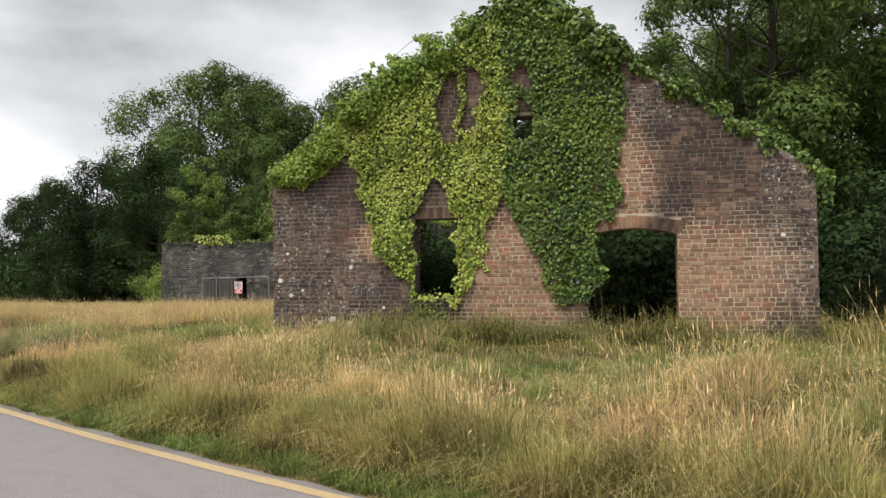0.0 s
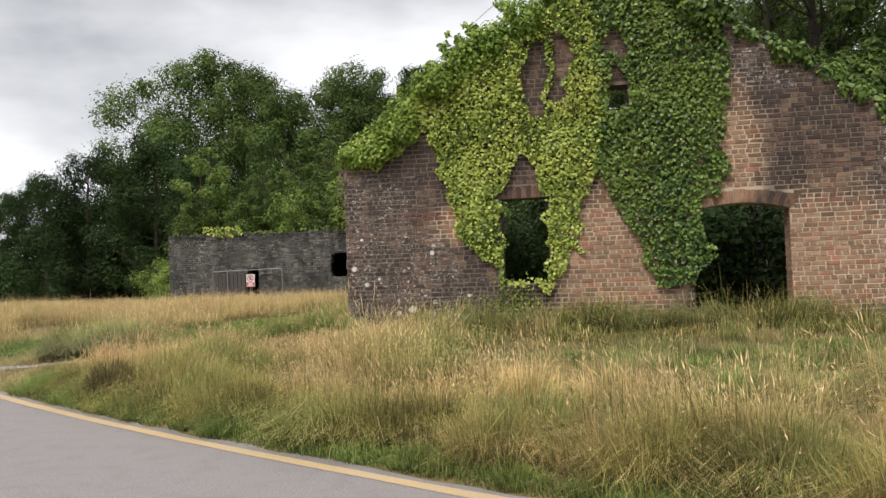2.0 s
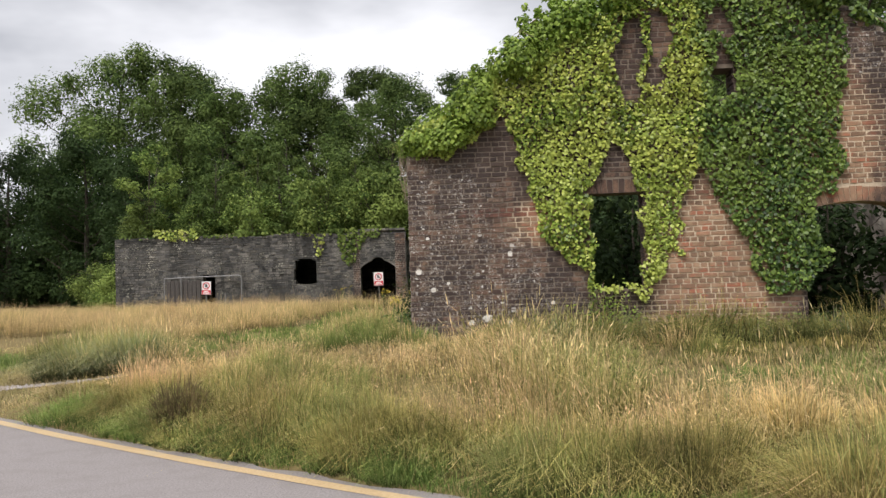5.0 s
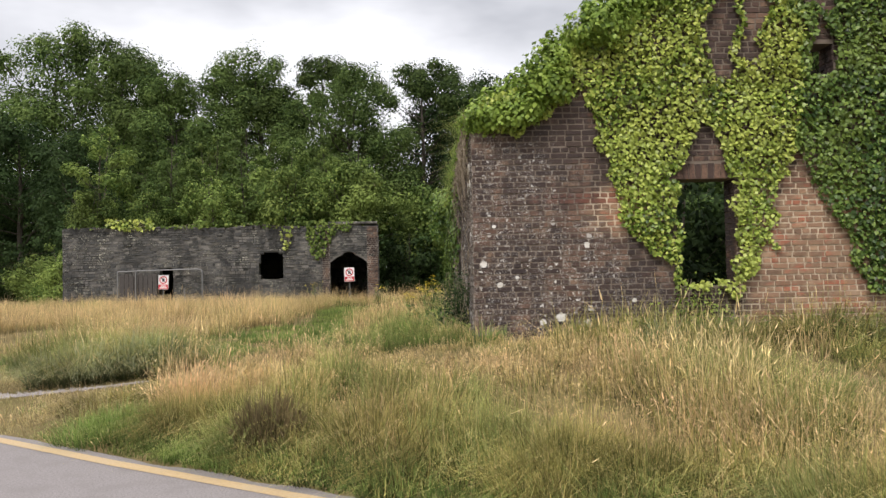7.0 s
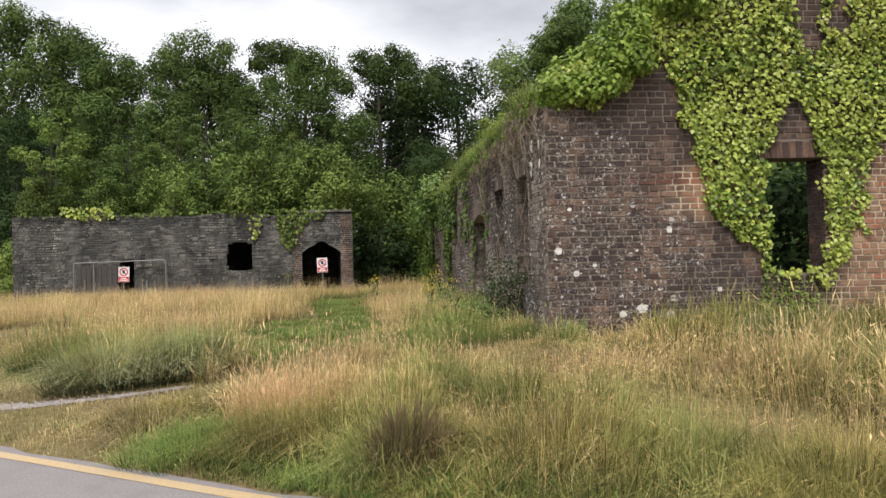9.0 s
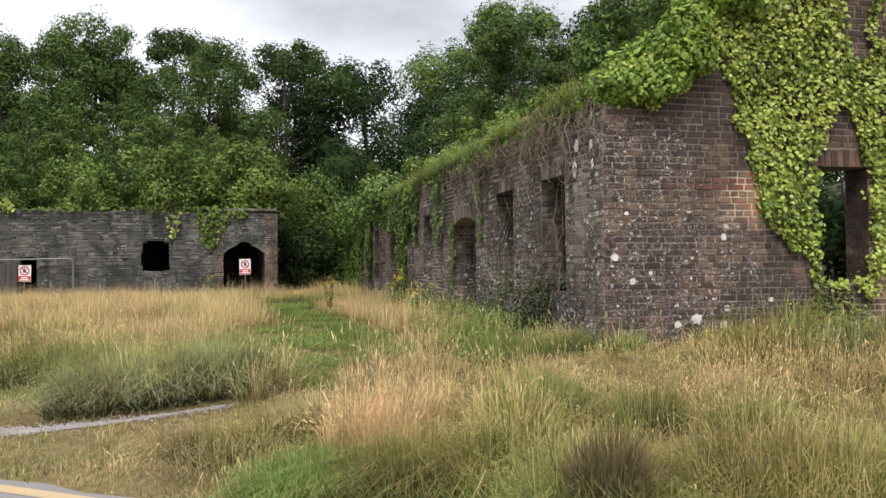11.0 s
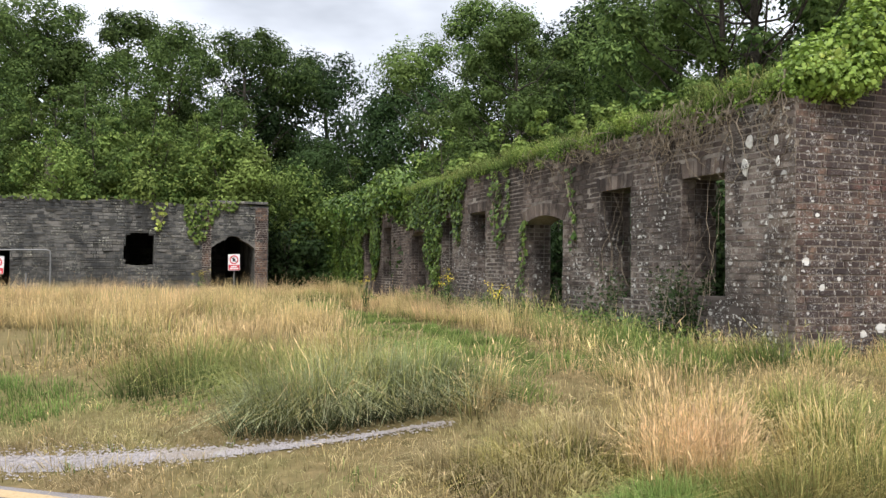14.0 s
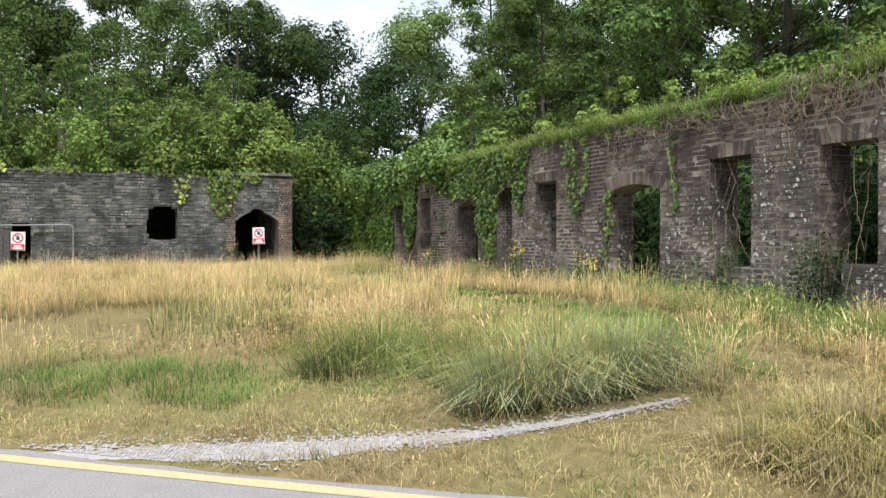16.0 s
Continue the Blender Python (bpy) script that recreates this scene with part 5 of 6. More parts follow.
plant(sap_e, [(5.2, 12.5, 30, 1.0), (6.5, 18.0, 130, 1.2), (6.2, 8.5, 60, 1.1), (7.5, 24, 10, 1.3)], "young trees in the brick ruin")
plant(copy_thing(sap_e, pose(0, 0, 0)), [(-13.4, 27.6, 100, 0.74), (-9.3, 27.2, 320, 0.66), (-14.0, 30.8, 140, 0.95), (-9.5, 31.0, 280, 0.95), (-5.0, 31.2, 60, 0.9)], "young trees in the ruins", on_roof)
# those close behind the long wall are added to darken its openings
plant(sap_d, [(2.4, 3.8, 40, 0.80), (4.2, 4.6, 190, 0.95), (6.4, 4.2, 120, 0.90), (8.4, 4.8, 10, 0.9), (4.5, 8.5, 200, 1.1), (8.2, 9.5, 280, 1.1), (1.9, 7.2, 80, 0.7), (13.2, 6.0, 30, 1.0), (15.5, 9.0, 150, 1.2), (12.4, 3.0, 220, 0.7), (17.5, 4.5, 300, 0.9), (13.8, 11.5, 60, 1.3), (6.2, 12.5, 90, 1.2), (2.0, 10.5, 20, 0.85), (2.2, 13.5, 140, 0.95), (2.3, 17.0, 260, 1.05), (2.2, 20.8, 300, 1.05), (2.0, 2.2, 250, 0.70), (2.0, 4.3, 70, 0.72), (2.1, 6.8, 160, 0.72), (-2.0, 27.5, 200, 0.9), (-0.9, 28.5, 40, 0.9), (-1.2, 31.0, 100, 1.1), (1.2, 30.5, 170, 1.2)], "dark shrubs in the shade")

# understorey along the wood; shade below the crowns is put into its dark leaves
P, N = [], []
for i in range(120):
    x = -60 + i * 0.82
    y = 44 + 6 * vnoise(np.array([x]), np.array([0.0]), 7, 3)[0] + rng.uniform(-2, 8)
    hgt = rng.uniform(1.2, 3.2)
    p, nn = mound_points([(x, y, hgt * 0.6)], [hgt], 4)
    P.append(p)
    N.append(nn)
for i in range(46):
    y = 2 + i * 1.1
    hgt = rng.uniform(1.2, 2.8)
    p, nn = mound_points([(19 + rng.uniform(-3, 5), y, hgt * 0.6)], [hgt], 12)
    P.append(p)
    N.append(nn)
P, N = np.concatenate(P), np.concatenate(N)
k = P[:, 2] > 0.05
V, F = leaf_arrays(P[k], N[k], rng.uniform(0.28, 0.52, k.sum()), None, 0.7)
tagged(new("understorey", mesh_np("understorey", V, F, M_leaf_dark_shaded)), "dark undergrowth at the foot of the wood", "undergrowth", kind="stuff")
# the wood behind, filling in below the crowns with the same shade-dark leaves
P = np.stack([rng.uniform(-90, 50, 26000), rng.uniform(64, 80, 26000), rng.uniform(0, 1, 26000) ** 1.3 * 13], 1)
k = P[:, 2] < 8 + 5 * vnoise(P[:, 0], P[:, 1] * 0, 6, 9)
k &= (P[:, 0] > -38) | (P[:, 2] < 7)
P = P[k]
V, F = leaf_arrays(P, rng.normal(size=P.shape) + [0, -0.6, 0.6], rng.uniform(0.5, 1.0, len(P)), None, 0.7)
tagged(new("far_woods", mesh_np("far_woods", V, F, M_leaf_dark_shaded)), "dark woodland standing behind the edge trees", "woods", kind="stuff")


# ---- grass ----
def near_path(x, y, w):
    d = np.min(np.hypot(x[:, None] - pc[None, ::3, 0], y[:, None] - pc[None, ::3, 1]), axis=1)
    return d < w


mown_strip = [(3.0, -4.2), (4.6, -4.0), (9.5, -3.6), (12, -3.8), (12, -5.9), (9.4, -6.0), (7.2, -6.1), (6.3, -7.2), (5.5, -7.2), (5.2, -6.3), (4.4, -6.1), (3.2, -4.9)]
mown_track = [(-3.4, -0.5), (-2.4, 0.0), (-2.15, 1.6), (-2.2, 4), (-2.3, 10), (-2.7, 16), (-4.2, 16), (-4.0, 9), (-4.3, 3.5), (-4.6, 1.6), (-4.4, 0.2)]
wall_green = [(-1.9, -0.4), (-1.2, -0.8), (-0.2, -0.5), (-0.1, 6.0), (-0.9, 6.5), (-1.3, 4.0), (-1.7, 2.0)]
green_band = [(-13, 5.2), (-10.3, 3.7), (-8.9, 2.9), (-7.2, 2.1), (-6.0, 1.6), (-6.2, 0.3), (-6.9, 0.45), (-8.9, 1.75), (-10, 2.3), (-13, 3.9)]
brown_band = [(-13, 4.2), (-10, 2.5), (-8.5, 1.7), (-6.2, 0.5), (-4.4, -0.5), (-3.0, -0.3), (-2.8, -1.0), (-3.3, -1.9), (-3.8, -2.5), (-4.4, -2.9), (-5.3, -2.2), (-9.5, 0.1), (-13, 2.4)]


def zones(x, y):
    s = off_road(x, y)
    house = (x > -0.05) & (x < 10.4) & (y > -0.05)
    stone = (y > 23.7 + (x + 16.35) * 0.0743) & (x > -16.4) & (x < -2.9)
    wx, wy = warp(x, y, 1.1, 41)
    strip_ = in_poly(wx, wy, mown_strip)
    track = in_poly(wx, wy, mown_track)
    green = in_poly(0.5 * (x + wx), 0.5 * (y + wy), green_band)
    brown = in_poly(wx, wy, brown_band)
    path = near_path(x, y, 0.17) & (x < -4)
    verge = (s > 0.18) & (s < 0.45 + 0.20 * vnoise(x, y, 1.3, 6) + 0.62 * np.exp(-((x + 3.0) / 1.4) ** 2))
    bare_edge = x < -3.9 + 0.8 * (vnoise(x, y, 0.8, 51) - 0.5)
    brown |= bare_edge & (s > 0.2) & (s < 1.2)
    verge &= ~bare_edge
    ok = (s > 0.20) & ~house & ~stone & ~path
    tall = ok & ~strip_ & ~track & ~green & ~brown & ~verge
    return s, ok, tall, strip_ & ok, track & ok, green & ok, brown & ok, verge & ok


def grow(name, label, box, per_m2, pick, height, width, lean, mat, head=0.0, clump=(30, 0.16), patch=None, low=None):
    """Tufts of grass at random places of a box where pick says so; blades lean out of their tuft."""
    n = int((box[1] - box[0]) * (box[3] - box[2]) * per_m2 / clump[0])
    cx, cy = rng.uniform(box[0], box[1], n), rng.uniform(box[2], box[3], n)
    k = pick(cx, cy)
    if patch:
        k &= rng.uniform(0, 1, n) < np.clip((vnoise(cx, cy, patch[0], patch[1]) - patch[2]) * 4 + 0.5, 0.02, 1)
    cx, cy = cx[k], cy[k]
    n, m = len(cx), clump[0]
    ox, oy = rng.normal(0, clump[1], (n, m)), rng.normal(0, clump[1], (n, m))
    x, y = (cx[:, None] + ox).ravel(), (cy[:, None] + oy).ravel()
    wind = vnoise(cx, cy, 1.1, 17) * 2 * np.pi * 1.5
    az = np.arctan2(oy + 0.10 * np.sin(wind)[:, None], ox + 0.10 * np.cos(wind)[:, None]) + rng.normal(0, 0.7, (n, m))
    ch = rng.uniform(0.65, 1.15, n) * (0.28 + 1.25 * vnoise(cx, cy, 0.8, 12)) * (0.82 + 0.42 * vnoise(cx, cy, 2.3, 14))
    h = (rng.uniform(*height, (n, m)) * ch[:, None]).ravel()
    if low is not None:
        h = h * low(x, y)
    w = rng.uniform(*width, n * m)
    az = az.ravel()
    k = pick(x, y)
    x, y, h, w, az = x[k], y[k], h[k], w[k], az[k]
    P = np.stack([x, y, ground_z(x, y) - 0.01], 1)
    V, F, uv = blade_arrays(P, h, w, lean, head, az)
    return tagged(new(name, mesh_np(name, V, F, mat, uv)), label, "grass", kind="stuff")


NEAR, FAR = (-13, 13, -11.5, 3.5), (-30, -0.0, 3.5, 24.6)
is_tall = lambda x, y: zones(x, y)[2]


def is_straw(x, y):
    """Straw stands behind the bank's dark front, and thins out on the shaded ground before the gable."""
    q = zones(x, y)
    n = vnoise(x, y, 0.9, 91)
    wx, wy = warp(x, y, 0.9, 43)
    return q[2] & ((x < -4.2) | (q[0] > 0.62 + 0.7 * n + 0.60 * np.exp(-((x + 1.9) / 2.1) ** 2))) & ~((x > 1.8) & (y > np.where(x < 4, -2.6, -4.1) + 1.0 * n)) & ~(in_poly(wx, wy, wall_green) & (vnoise(x, y, 0.45, 47) < 0.62))


def trodden_gap(x, y):
    """Lower where feet have made a way through the bank."""
    return 1 - 0.7 * np.exp(-((x - 5.85) / 0.45) ** 2 - ((y + 7.4) / 0.9) ** 2)


def low_by_wall(x, y):
    """Grass stays lower close to the buildings and on the trodden ground before the gable."""
    f = np.clip((-y - 1.2) / 4.6, 0, 1)
    near_wall = np.where(x > -1.2, 0.48 + 0.52 * f, 1.0)
    near_wall = near_wall * (1 - 0.48 * np.exp(-((x + 0.6) / 1.9) ** 2 - ((y - 1.6) / 4.2) ** 2) * (x < 0.5))
    bank = 1.0 + np.where(x > 2.5, -0.12, 0.15) * np.exp(-((off_road(x, y) - 1.9) / 1.1) ** 2) * (x > -4)
    return near_wall * bank * trodden_gap(x, y) * np.where((x <= -0.2) & (y > -0.5), 0.9, 1.0)


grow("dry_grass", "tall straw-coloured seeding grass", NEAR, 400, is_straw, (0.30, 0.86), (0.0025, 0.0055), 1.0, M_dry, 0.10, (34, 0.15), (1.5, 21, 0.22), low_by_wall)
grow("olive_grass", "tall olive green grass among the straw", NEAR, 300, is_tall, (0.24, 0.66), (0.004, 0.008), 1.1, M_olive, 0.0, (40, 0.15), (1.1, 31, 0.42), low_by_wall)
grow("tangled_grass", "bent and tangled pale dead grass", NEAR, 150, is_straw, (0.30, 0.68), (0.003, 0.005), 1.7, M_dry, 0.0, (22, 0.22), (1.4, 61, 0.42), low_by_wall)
grow("dark_grass", "low dark green grass under the straw, shade painted into its roots", NEAR, 260, is_tall, (0.14, 0.38), (0.005, 0.010), 0.9, M_bank_shade, 0.0, (36, 0.16), (0.9, 71, 0.40), low_by_wall)
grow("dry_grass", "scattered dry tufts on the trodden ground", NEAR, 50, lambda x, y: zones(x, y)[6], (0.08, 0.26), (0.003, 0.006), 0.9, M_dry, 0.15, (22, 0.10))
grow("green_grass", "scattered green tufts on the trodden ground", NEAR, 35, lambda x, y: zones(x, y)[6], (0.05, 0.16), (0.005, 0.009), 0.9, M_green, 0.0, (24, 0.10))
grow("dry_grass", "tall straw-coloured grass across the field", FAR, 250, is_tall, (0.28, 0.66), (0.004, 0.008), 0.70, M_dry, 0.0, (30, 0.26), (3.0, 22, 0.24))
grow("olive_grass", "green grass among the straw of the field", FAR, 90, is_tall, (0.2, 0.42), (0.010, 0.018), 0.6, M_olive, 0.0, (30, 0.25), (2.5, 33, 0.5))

def by_long_wall(x, y):
    wx, wy = warp(x, y, 0.9, 43)
    return zones(x, y)[2] & in_poly(wx, wy, wall_green)


grow("green_grass", "lush green grass along the foot of the long wall", (-3.5, 0, -1.5, 7), 420, by_long_wall, (0.22, 0.52), (0.004, 0.009), 1.1, M_green, 0.0, (36, 0.14))
grow("olive_grass", "olive seeding grass along the foot of the long wall", (-3.5, 0, -1.5, 7), 160, by_long_wall, (0.3, 0.62), (0.004, 0.007), 1.0, M_olive, 0.12, (30, 0.14))

WEST = (-19, -12.8, -1, 3.8)
grow("dry_grass", "straw-coloured grass beyond the footpath", WEST, 190, is_tall, (0.26, 0.6), (0.003, 0.0065), 0.6, M_dry, 0.12, (30, 0.25))
grow("green_grass", "green grass beyond the footpath", WEST, 220, is_tall, (0.1, 0.3), (0.005, 0.010), 0.8, M_green, 0.0, (30, 0.2))


def on_bank(x, y):
    """The tall front of the grass, close behind the mown verge."""
    s, tall = zones(x, y)[0], zones(x, y)[2]
    return tall & (x > -4.1) & (s < 1.2 + 0.6 * vnoise(x, y, 0.9, 81))


def at_wall(x, y):
    return zones(x, y)[2] & (x > 0.8) & (y > -1.7) & (y < -0.1)


grow("bank_grass", "olive tangled grass standing on the bank above the verge, shade painted into its roots", NEAR, 620, on_bank, (0.44, 0.80), (0.004, 0.008), 1.1, M_bank_shade, 0.0, (44, 0.15), (0.8, 83, 0.34), trodden_gap)
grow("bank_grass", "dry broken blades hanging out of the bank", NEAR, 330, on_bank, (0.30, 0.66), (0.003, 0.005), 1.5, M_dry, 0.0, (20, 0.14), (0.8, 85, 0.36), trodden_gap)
# layer added so its dark colour gives the shade at the bank's foot
grow("bank_grass", "short grass at the bank's foot, coloured dark to paint in the shade", NEAR, 520, lambda x, y: on_bank(x, y) & (off_road(x, y) < 0.95), (0.22, 0.46), (0.005, 0.010), 0.9, M_bank_shade, 0.0, (36, 0.12))
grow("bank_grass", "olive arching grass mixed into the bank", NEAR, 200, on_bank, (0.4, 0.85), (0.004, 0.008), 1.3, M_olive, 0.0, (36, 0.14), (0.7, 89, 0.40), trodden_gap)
# real weeds; the wall's shade on them is in the blade colour
grow("dark_weeds", "brown and olive tangle along the wall's foot, wall shade painted into its colour", NEAR, 480, at_wall, (0.34, 0.82), (0.005, 0.011), 1.2, M_bank_shade, 0.0, (34, 0.14), (0.9, 87, 0.36))


def is_short(x, y):
    q = zones(x, y)
    return q[3] | q[4] | q[5] | q[7]


grow("green_grass", "short fresh green grass of verges and mown tracks", NEAR, 900, is_short, (0.07, 0.24), (0.004, 0.009), 0.8, M_green, 0.0, (40, 0.12))
grow("green_grass", "short green grass on the mown track", (-5, -2, 3.0, 17), 500, is_short, (0.08, 0.17), (0.008, 0.014), 0.7, M_green, 0.0, (40, 0.16))
grow("green_grass", "dense fresh green grass along the road edge", NEAR, 1300, lambda x, y: zones(x, y)[7], (0.06, 0.17), (0.005, 0.010), 0.9, M_green, 0.0, (40, 0.10))
grow("flattened_grass", "dead blades among the green of the verge", NEAR, 260, lambda x, y: zones(x, y)[7], (0.06, 0.18), (0.004, 0.008), 1.3, M_thatch, 0.0, (24, 0.12))
grow("flattened_grass", "short flattened brown grass beside the path", NEAR, 800, lambda x, y: zones(x, y)[6] | zones(x, y)[3], (0.06, 0.18), (0.004, 0.009), 1.3, M_thatch, 0.0, (30, 0.18))


def tussock(label, cx, cy, rx, ry, n, height, mat, lean, width=(0.004, 0.009), head=0.0, name="grass_tussock", category="grass tussock"):
    """One arching tuft of grass with its own root."""
    a, q = rng.uniform(0, 2 * np.pi, n), np.sqrt(rng.uniform(0, 1, n))
    x, y = cx + np.cos(a) * q * rx, cy + np.sin(a) * q * ry
    z0 = float(ground_z(np.array([cx]), np.array([cy]))[0])
    P = np.stack([x - cx, y - cy, ground_z(x, y) - z0 - 0.01], 1)
    h = rng.uniform(*height, n) * (1.15 - 0.5 * q)
    V, F, uv = blade_arrays(P, h, rng.uniform(*width, n), lean, head, a + rng.normal(0, 0.6, n))
    root = empty(name, pose(cx, cy, z0), label, category, name + "s")
    part_me("tuft", mesh_np("tuft", V, F, mat, uv), root, kind="stuff")
    return root


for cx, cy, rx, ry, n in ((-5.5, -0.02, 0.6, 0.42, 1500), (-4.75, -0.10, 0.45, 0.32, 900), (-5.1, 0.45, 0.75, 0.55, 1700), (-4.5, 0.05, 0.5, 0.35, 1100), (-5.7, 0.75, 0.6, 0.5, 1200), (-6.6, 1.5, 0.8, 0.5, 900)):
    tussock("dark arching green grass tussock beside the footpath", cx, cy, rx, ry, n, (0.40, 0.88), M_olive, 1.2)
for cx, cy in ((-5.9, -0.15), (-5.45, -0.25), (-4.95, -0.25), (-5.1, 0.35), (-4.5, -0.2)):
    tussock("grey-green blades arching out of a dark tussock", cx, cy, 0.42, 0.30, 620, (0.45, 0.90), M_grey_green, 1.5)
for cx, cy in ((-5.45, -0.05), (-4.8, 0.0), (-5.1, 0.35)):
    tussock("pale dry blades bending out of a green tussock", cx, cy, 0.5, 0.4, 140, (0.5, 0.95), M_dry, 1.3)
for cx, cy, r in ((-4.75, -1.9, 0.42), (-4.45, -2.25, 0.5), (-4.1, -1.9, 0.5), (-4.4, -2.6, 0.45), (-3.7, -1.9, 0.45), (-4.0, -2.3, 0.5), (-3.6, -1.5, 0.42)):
    tussock("low flattened brown tussock on the trodden ground", cx, cy, r, r * 0.7, int(1500 * r), (0.16, 0.44), M_bank_shade if r > 0.46 else M_thatch, 1.8)
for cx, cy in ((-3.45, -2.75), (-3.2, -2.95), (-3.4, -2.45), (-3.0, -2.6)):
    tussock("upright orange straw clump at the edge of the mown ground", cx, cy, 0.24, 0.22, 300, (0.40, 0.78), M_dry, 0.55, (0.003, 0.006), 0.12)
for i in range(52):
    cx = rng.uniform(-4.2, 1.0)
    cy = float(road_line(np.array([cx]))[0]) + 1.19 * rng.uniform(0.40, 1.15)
    tussock("dark green grass tussock between verge and straw", cx, cy, 0.32, 0.26, 330, (0.22, 0.50), (M_bank_shade, M_green, M_green)[i % 3], 1.3, (0.003, 0.007))
for cx, cy, rx, n in ((-2.05, -4.66, 0.27, 1100),):
    tussock("dark brown clump of seeding dock", cx, cy, rx, rx, n, (0.36, 0.72), M_brown_weed, 0.42, (0.003, 0.007), 0.30, "dock_clump", "weed")
for i in range(16):
    cx, cy = rng.uniform(-3.5, 9.0), 0.0
    s = rng.uniform(1.9, 3.2)
    cy = float(road_line(np.array([cx]))[0]) + s * 1.19
    tussock("straw-coloured grass tussock on the verge", cx, cy, 0.35, 0.3, 420, (0.35, 0.75), M_dry if i % 2 else M_olive, 0.9)


for i in range(32):
    cx = -3.2 + 0.42 * i + rng.uniform(-0.2, 0.2)
    s = rng.uniform(0.60, 1.30)
    cy = float(road_line(np.array([cx]))[0]) + s * 1.19
    r = rng.uniform(0.26, 0.46)
    if i % 7 != 4:
        tussock("dark olive grass tussock with bleached tips on the bank", cx, cy, r, r, int(3000 * r), (0.42, 0.82), (M_bank_shade, M_bank_shade, M_olive, M_bank_shade, M_bank_shade)[i % 5], 1.2, (0.003, 0.006))
    tussock("bleached dead blades slumped over the bank", cx + 0.1, cy + 0.12, r, r, 60, (0.35, 0.70), M_dry, 1.6, (0.003, 0.005))


for i in range(46):
    cx = rng.uniform(-3.4, 9.5)
    cy = float(road_line(np.array([cx]))[0]) + 1.19 * rng.uniform(0.34, 0.62)
    tussock("fresh green grass tussock on the road verge", cx, cy, 0.24, 0.16, 220, (0.12, 0.30), M_green, 1.1)
for cx, cy in ((6.4, -0.6), (7.0, -0.7), (7.5, -0.55), (7.9, -0.8), (8.6, -0.7), (9.6, -0.6), (10.4, -1.2), (10.7, -0.7), (4.6, -0.7), (2.4, -0.7)):
    tussock("few pale dry seeding stalks by the brick wall", cx, cy, 0.40, 0.2, 5, (0.5, 0.95), M_thatch, 0.3, (0.004, 0.008), 0.22, "dry_stalk_clump", "weed")


for i in range(34):
    if i < 18:
        cx, cy = rng.uniform(0.0, 2.9), rng.uniform(-0.35, -0.12)
    else:
        cx, cy = rng.uniform(-0.45, -0.15), rng.uniform(-0.2, 5.6)
    tussock("straw and green grass fringe at the wall's foot", cx, cy, 0.26, 0.10, 110, (0.18, 0.50), (M_dry, M_olive, M_green)[i % 3], 0.7)


for i in range(16):
    cx = 2.2 + 0.48 * i + rng.uniform(-0.2, 0.2)
    tussock("long grey-green grass arching at the foot of the gable", cx, rng.uniform(-1.3, -0.5), 0.24, 0.18, 170, (0.40, 0.78), (M_grey_green, M_bank_shade, M_olive)[i % 3], 1.5, (0.004, 0.008))


# weeds at the foot of the walls
def weed_patch(label, spots, mat, leaf, per, h):
    for x, y in spots:
        z0 = float(ground_z(np.array([x]), np.array([y]))[0])
        hh = h * rng.uniform(0.7, 1.25)
        n_st = 9
        st, P = [], []
        for j in range(n_st):
            b = np.array([rng.normal(0, 0.16), rng.normal(0, 0.10), 0])
            t = b + np.array([rng.normal(0, 0.14), rng.normal(0, 0.14), hh * rng.uniform(0.6, 1.1)])
            st.append(tube_arrays(np.array([b, (b + t) / 2 + rng.normal(0, 0.03, 3), t]), np.array([0.006, 0.005, 0.003]), 4))
            u = rng.uniform(0.1, 1, (per, 1))
            P.append(b + (t - b) * u + rng.normal(0, 0.07, (per, 3)))
        P = np.concatenate(P)
        P[:, 2] = np.maximum(P[:, 2], 0.02)
        root = empty("weed_clump", pose(x, y, z0), label, "weed", "weeds at the wall foot")
        V, F = leaf_arrays(P, rng.normal(0, 0.5, P.shape) + [0, -0.3, 1.0], rng.uniform(0.7, 1.3, len(P)) * leaf, None, 0.55)
        part_me("leaves", mesh_np("leaves", V, F, mat), root, kind="stuff")
        V, F = join_arrays(st)
        part_me("stem", mesh_np("stem", V, F, M_vine), root, kind="stuff")


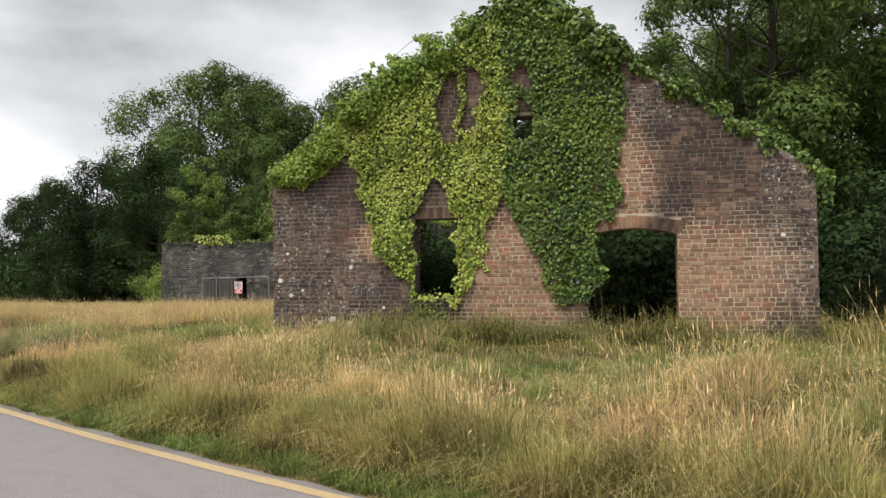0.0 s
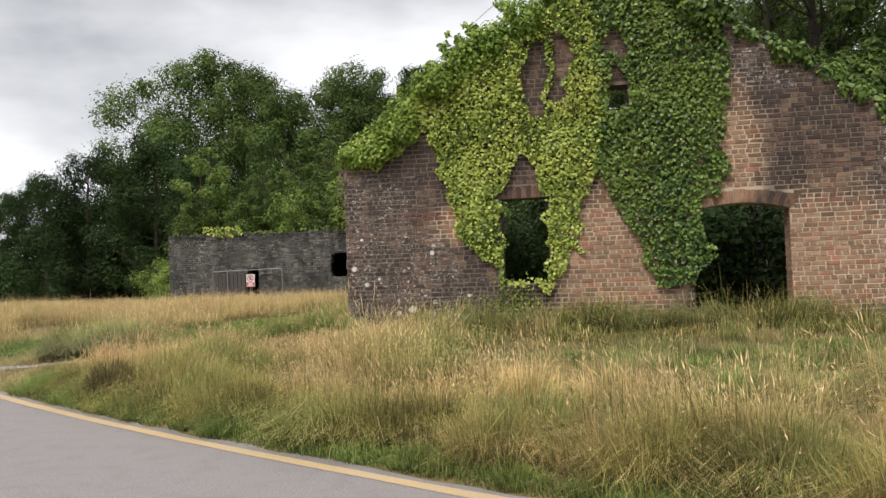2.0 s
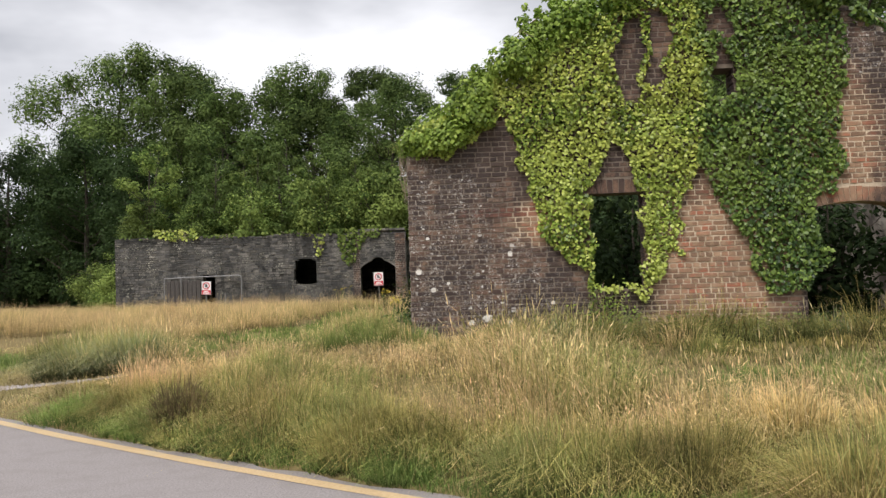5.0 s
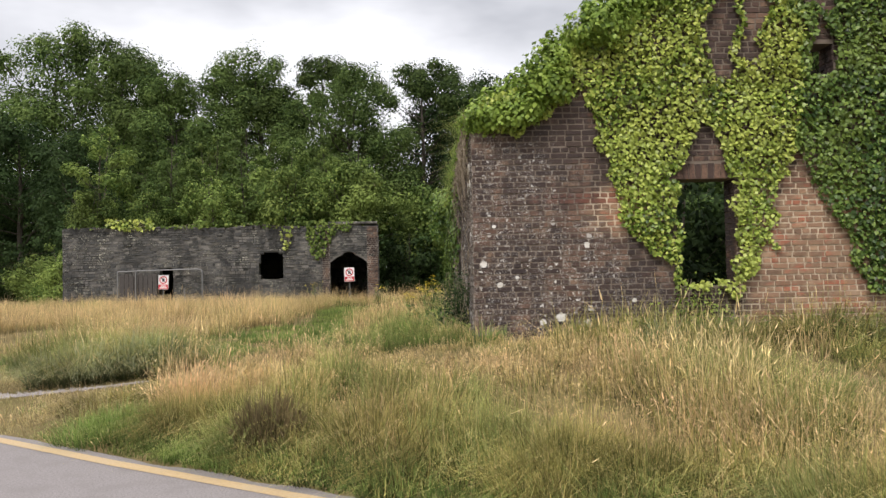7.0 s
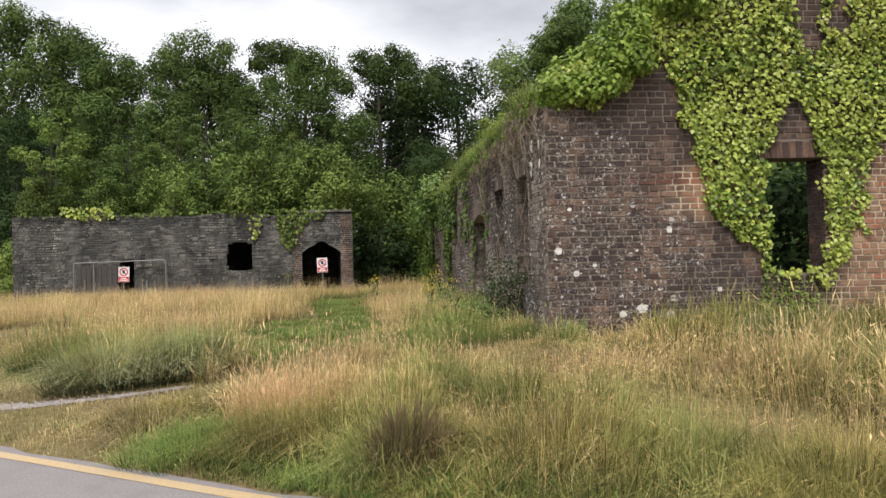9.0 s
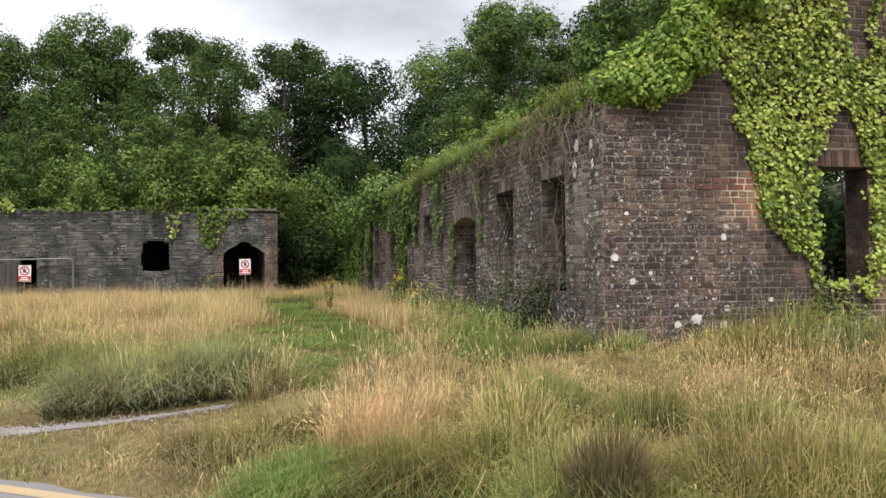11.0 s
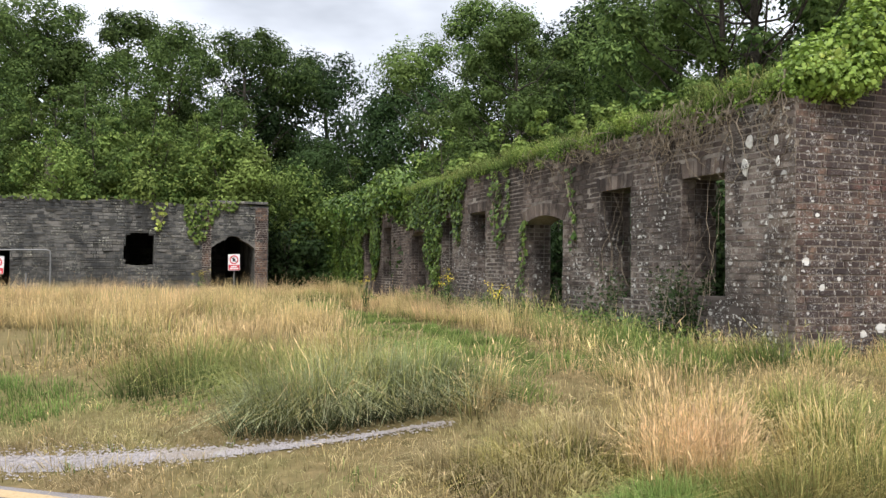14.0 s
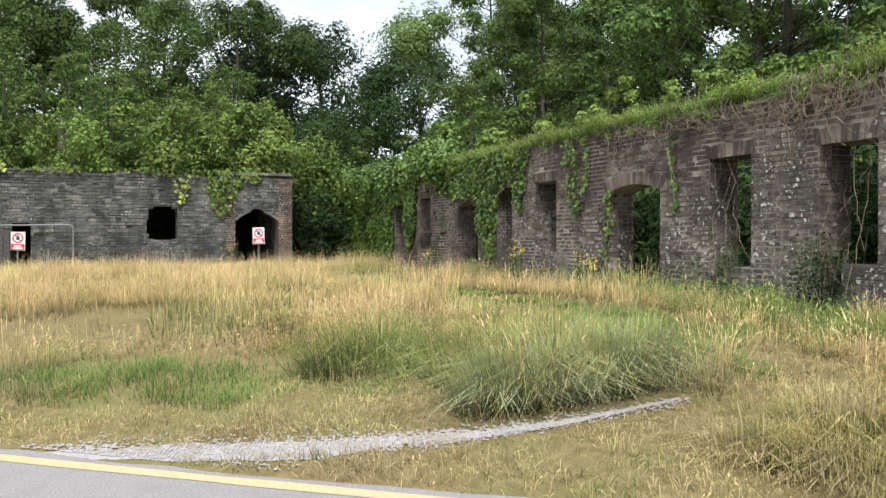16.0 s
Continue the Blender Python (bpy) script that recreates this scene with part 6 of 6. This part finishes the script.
weed_patch("green nettles and brambles at the foot of the brick wall", [(x + rng.normal(0, 0.1), -0.35 + rng.normal(0, 0.12)) for x in np.arange(2.6, 8.6, 0.5)] + [(x, -0.75 + rng.normal(0, 0.15)) for x in np.arange(2.4, 8.2, 0.8)], M_leaf, 0.06, 24, 0.36)
weed_patch("green weeds in the window opening", [(3.0, -0.12), (3.3, -0.14), (3.6, -0.12), (3.35, 0.15)], M_ivy_mid, 0.06, 34, 0.70)
weed_patch("green weeds at the foot of the long wall", [(-0.35 + rng.normal(0, 0.1), y) for y in np.arange(1.6, 16, 0.6)], M_ivy_dark, 0.075, 16, 0.40)
weed_patch("ferns and brambles in the empty window", [(0.15, 2.1), (0.12, 4.0), (0.12, 4.3), (0.0, 4.5), (-0.08, 2.1), (0.3, 6.3), (-0.12, 2.0)], M_leaf_dark_shaded, 0.055, 70, 0.95)

weed_patch("dark brambles crowding the foot of the long wall", [(-0.40 + rng.normal(0, 0.10), y) for y in np.arange(3.2, 9.5, 1.1)], M_leaf, 0.05, 40, 0.48)
# tall yellow ragwort near the long wall
for x, y, h in ((-0.6, 10.5, 1.0), (-0.85, 10.0, 0.9), (-0.7, 7.4, 0.72), (-1.1, 6.4, 0.6), (-2.2, 12.0, 0.8), (-5.6, 22.6, 0.9)):
    z0 = float(ground_z(np.array([x]), np.array([y]))[0])
    root = empty("ragwort", pose(x, y, z0), "yellow flowering ragwort among the dry grass", "flower", "ragwort plants")
    st, P, L = [], [], []
    for j in range(6):
        t = np.array([rng.normal(0, 0.12), rng.normal(0, 0.12), h * rng.uniform(0.8, 1.05)])
        st.append(tube_arrays(np.array([np.zeros(3), t * 0.5 + rng.normal(0, 0.03, 3), t]), np.array([0.007, 0.006, 0.004]), 4))
        P.append(t + rng.normal(0, 0.045, (9, 3)) * [1, 1, 0.5])
        L.append(t * rng.uniform(0.2, 0.9, (14, 1)) + rng.normal(0, 0.06, (14, 3)))
    P, L = np.concatenate(P), np.concatenate(L)
    V, F = join_arrays(st)
    part_me("stem", mesh_np("stem", V, F, M_olive), root, kind="stuff")
    V, F = leaf_arrays(L, rng.normal(0, 0.5, L.shape) + [0, 0, 1], np.full(len(L), 0.09), None, 0.4)
    part_me("leaves", mesh_np("leaves", V, F, M_ivy_dark), root, kind="stuff")
    V, F = leaf_arrays(P, rng.normal(0, 0.3, P.shape) + [0, -0.3, 1], np.full(len(P), 0.028), None, 1.0)
    part_me("blossoms", mesh_np("blossoms", V, F, M_yellow), root, "yellow flower heads", "stuff")
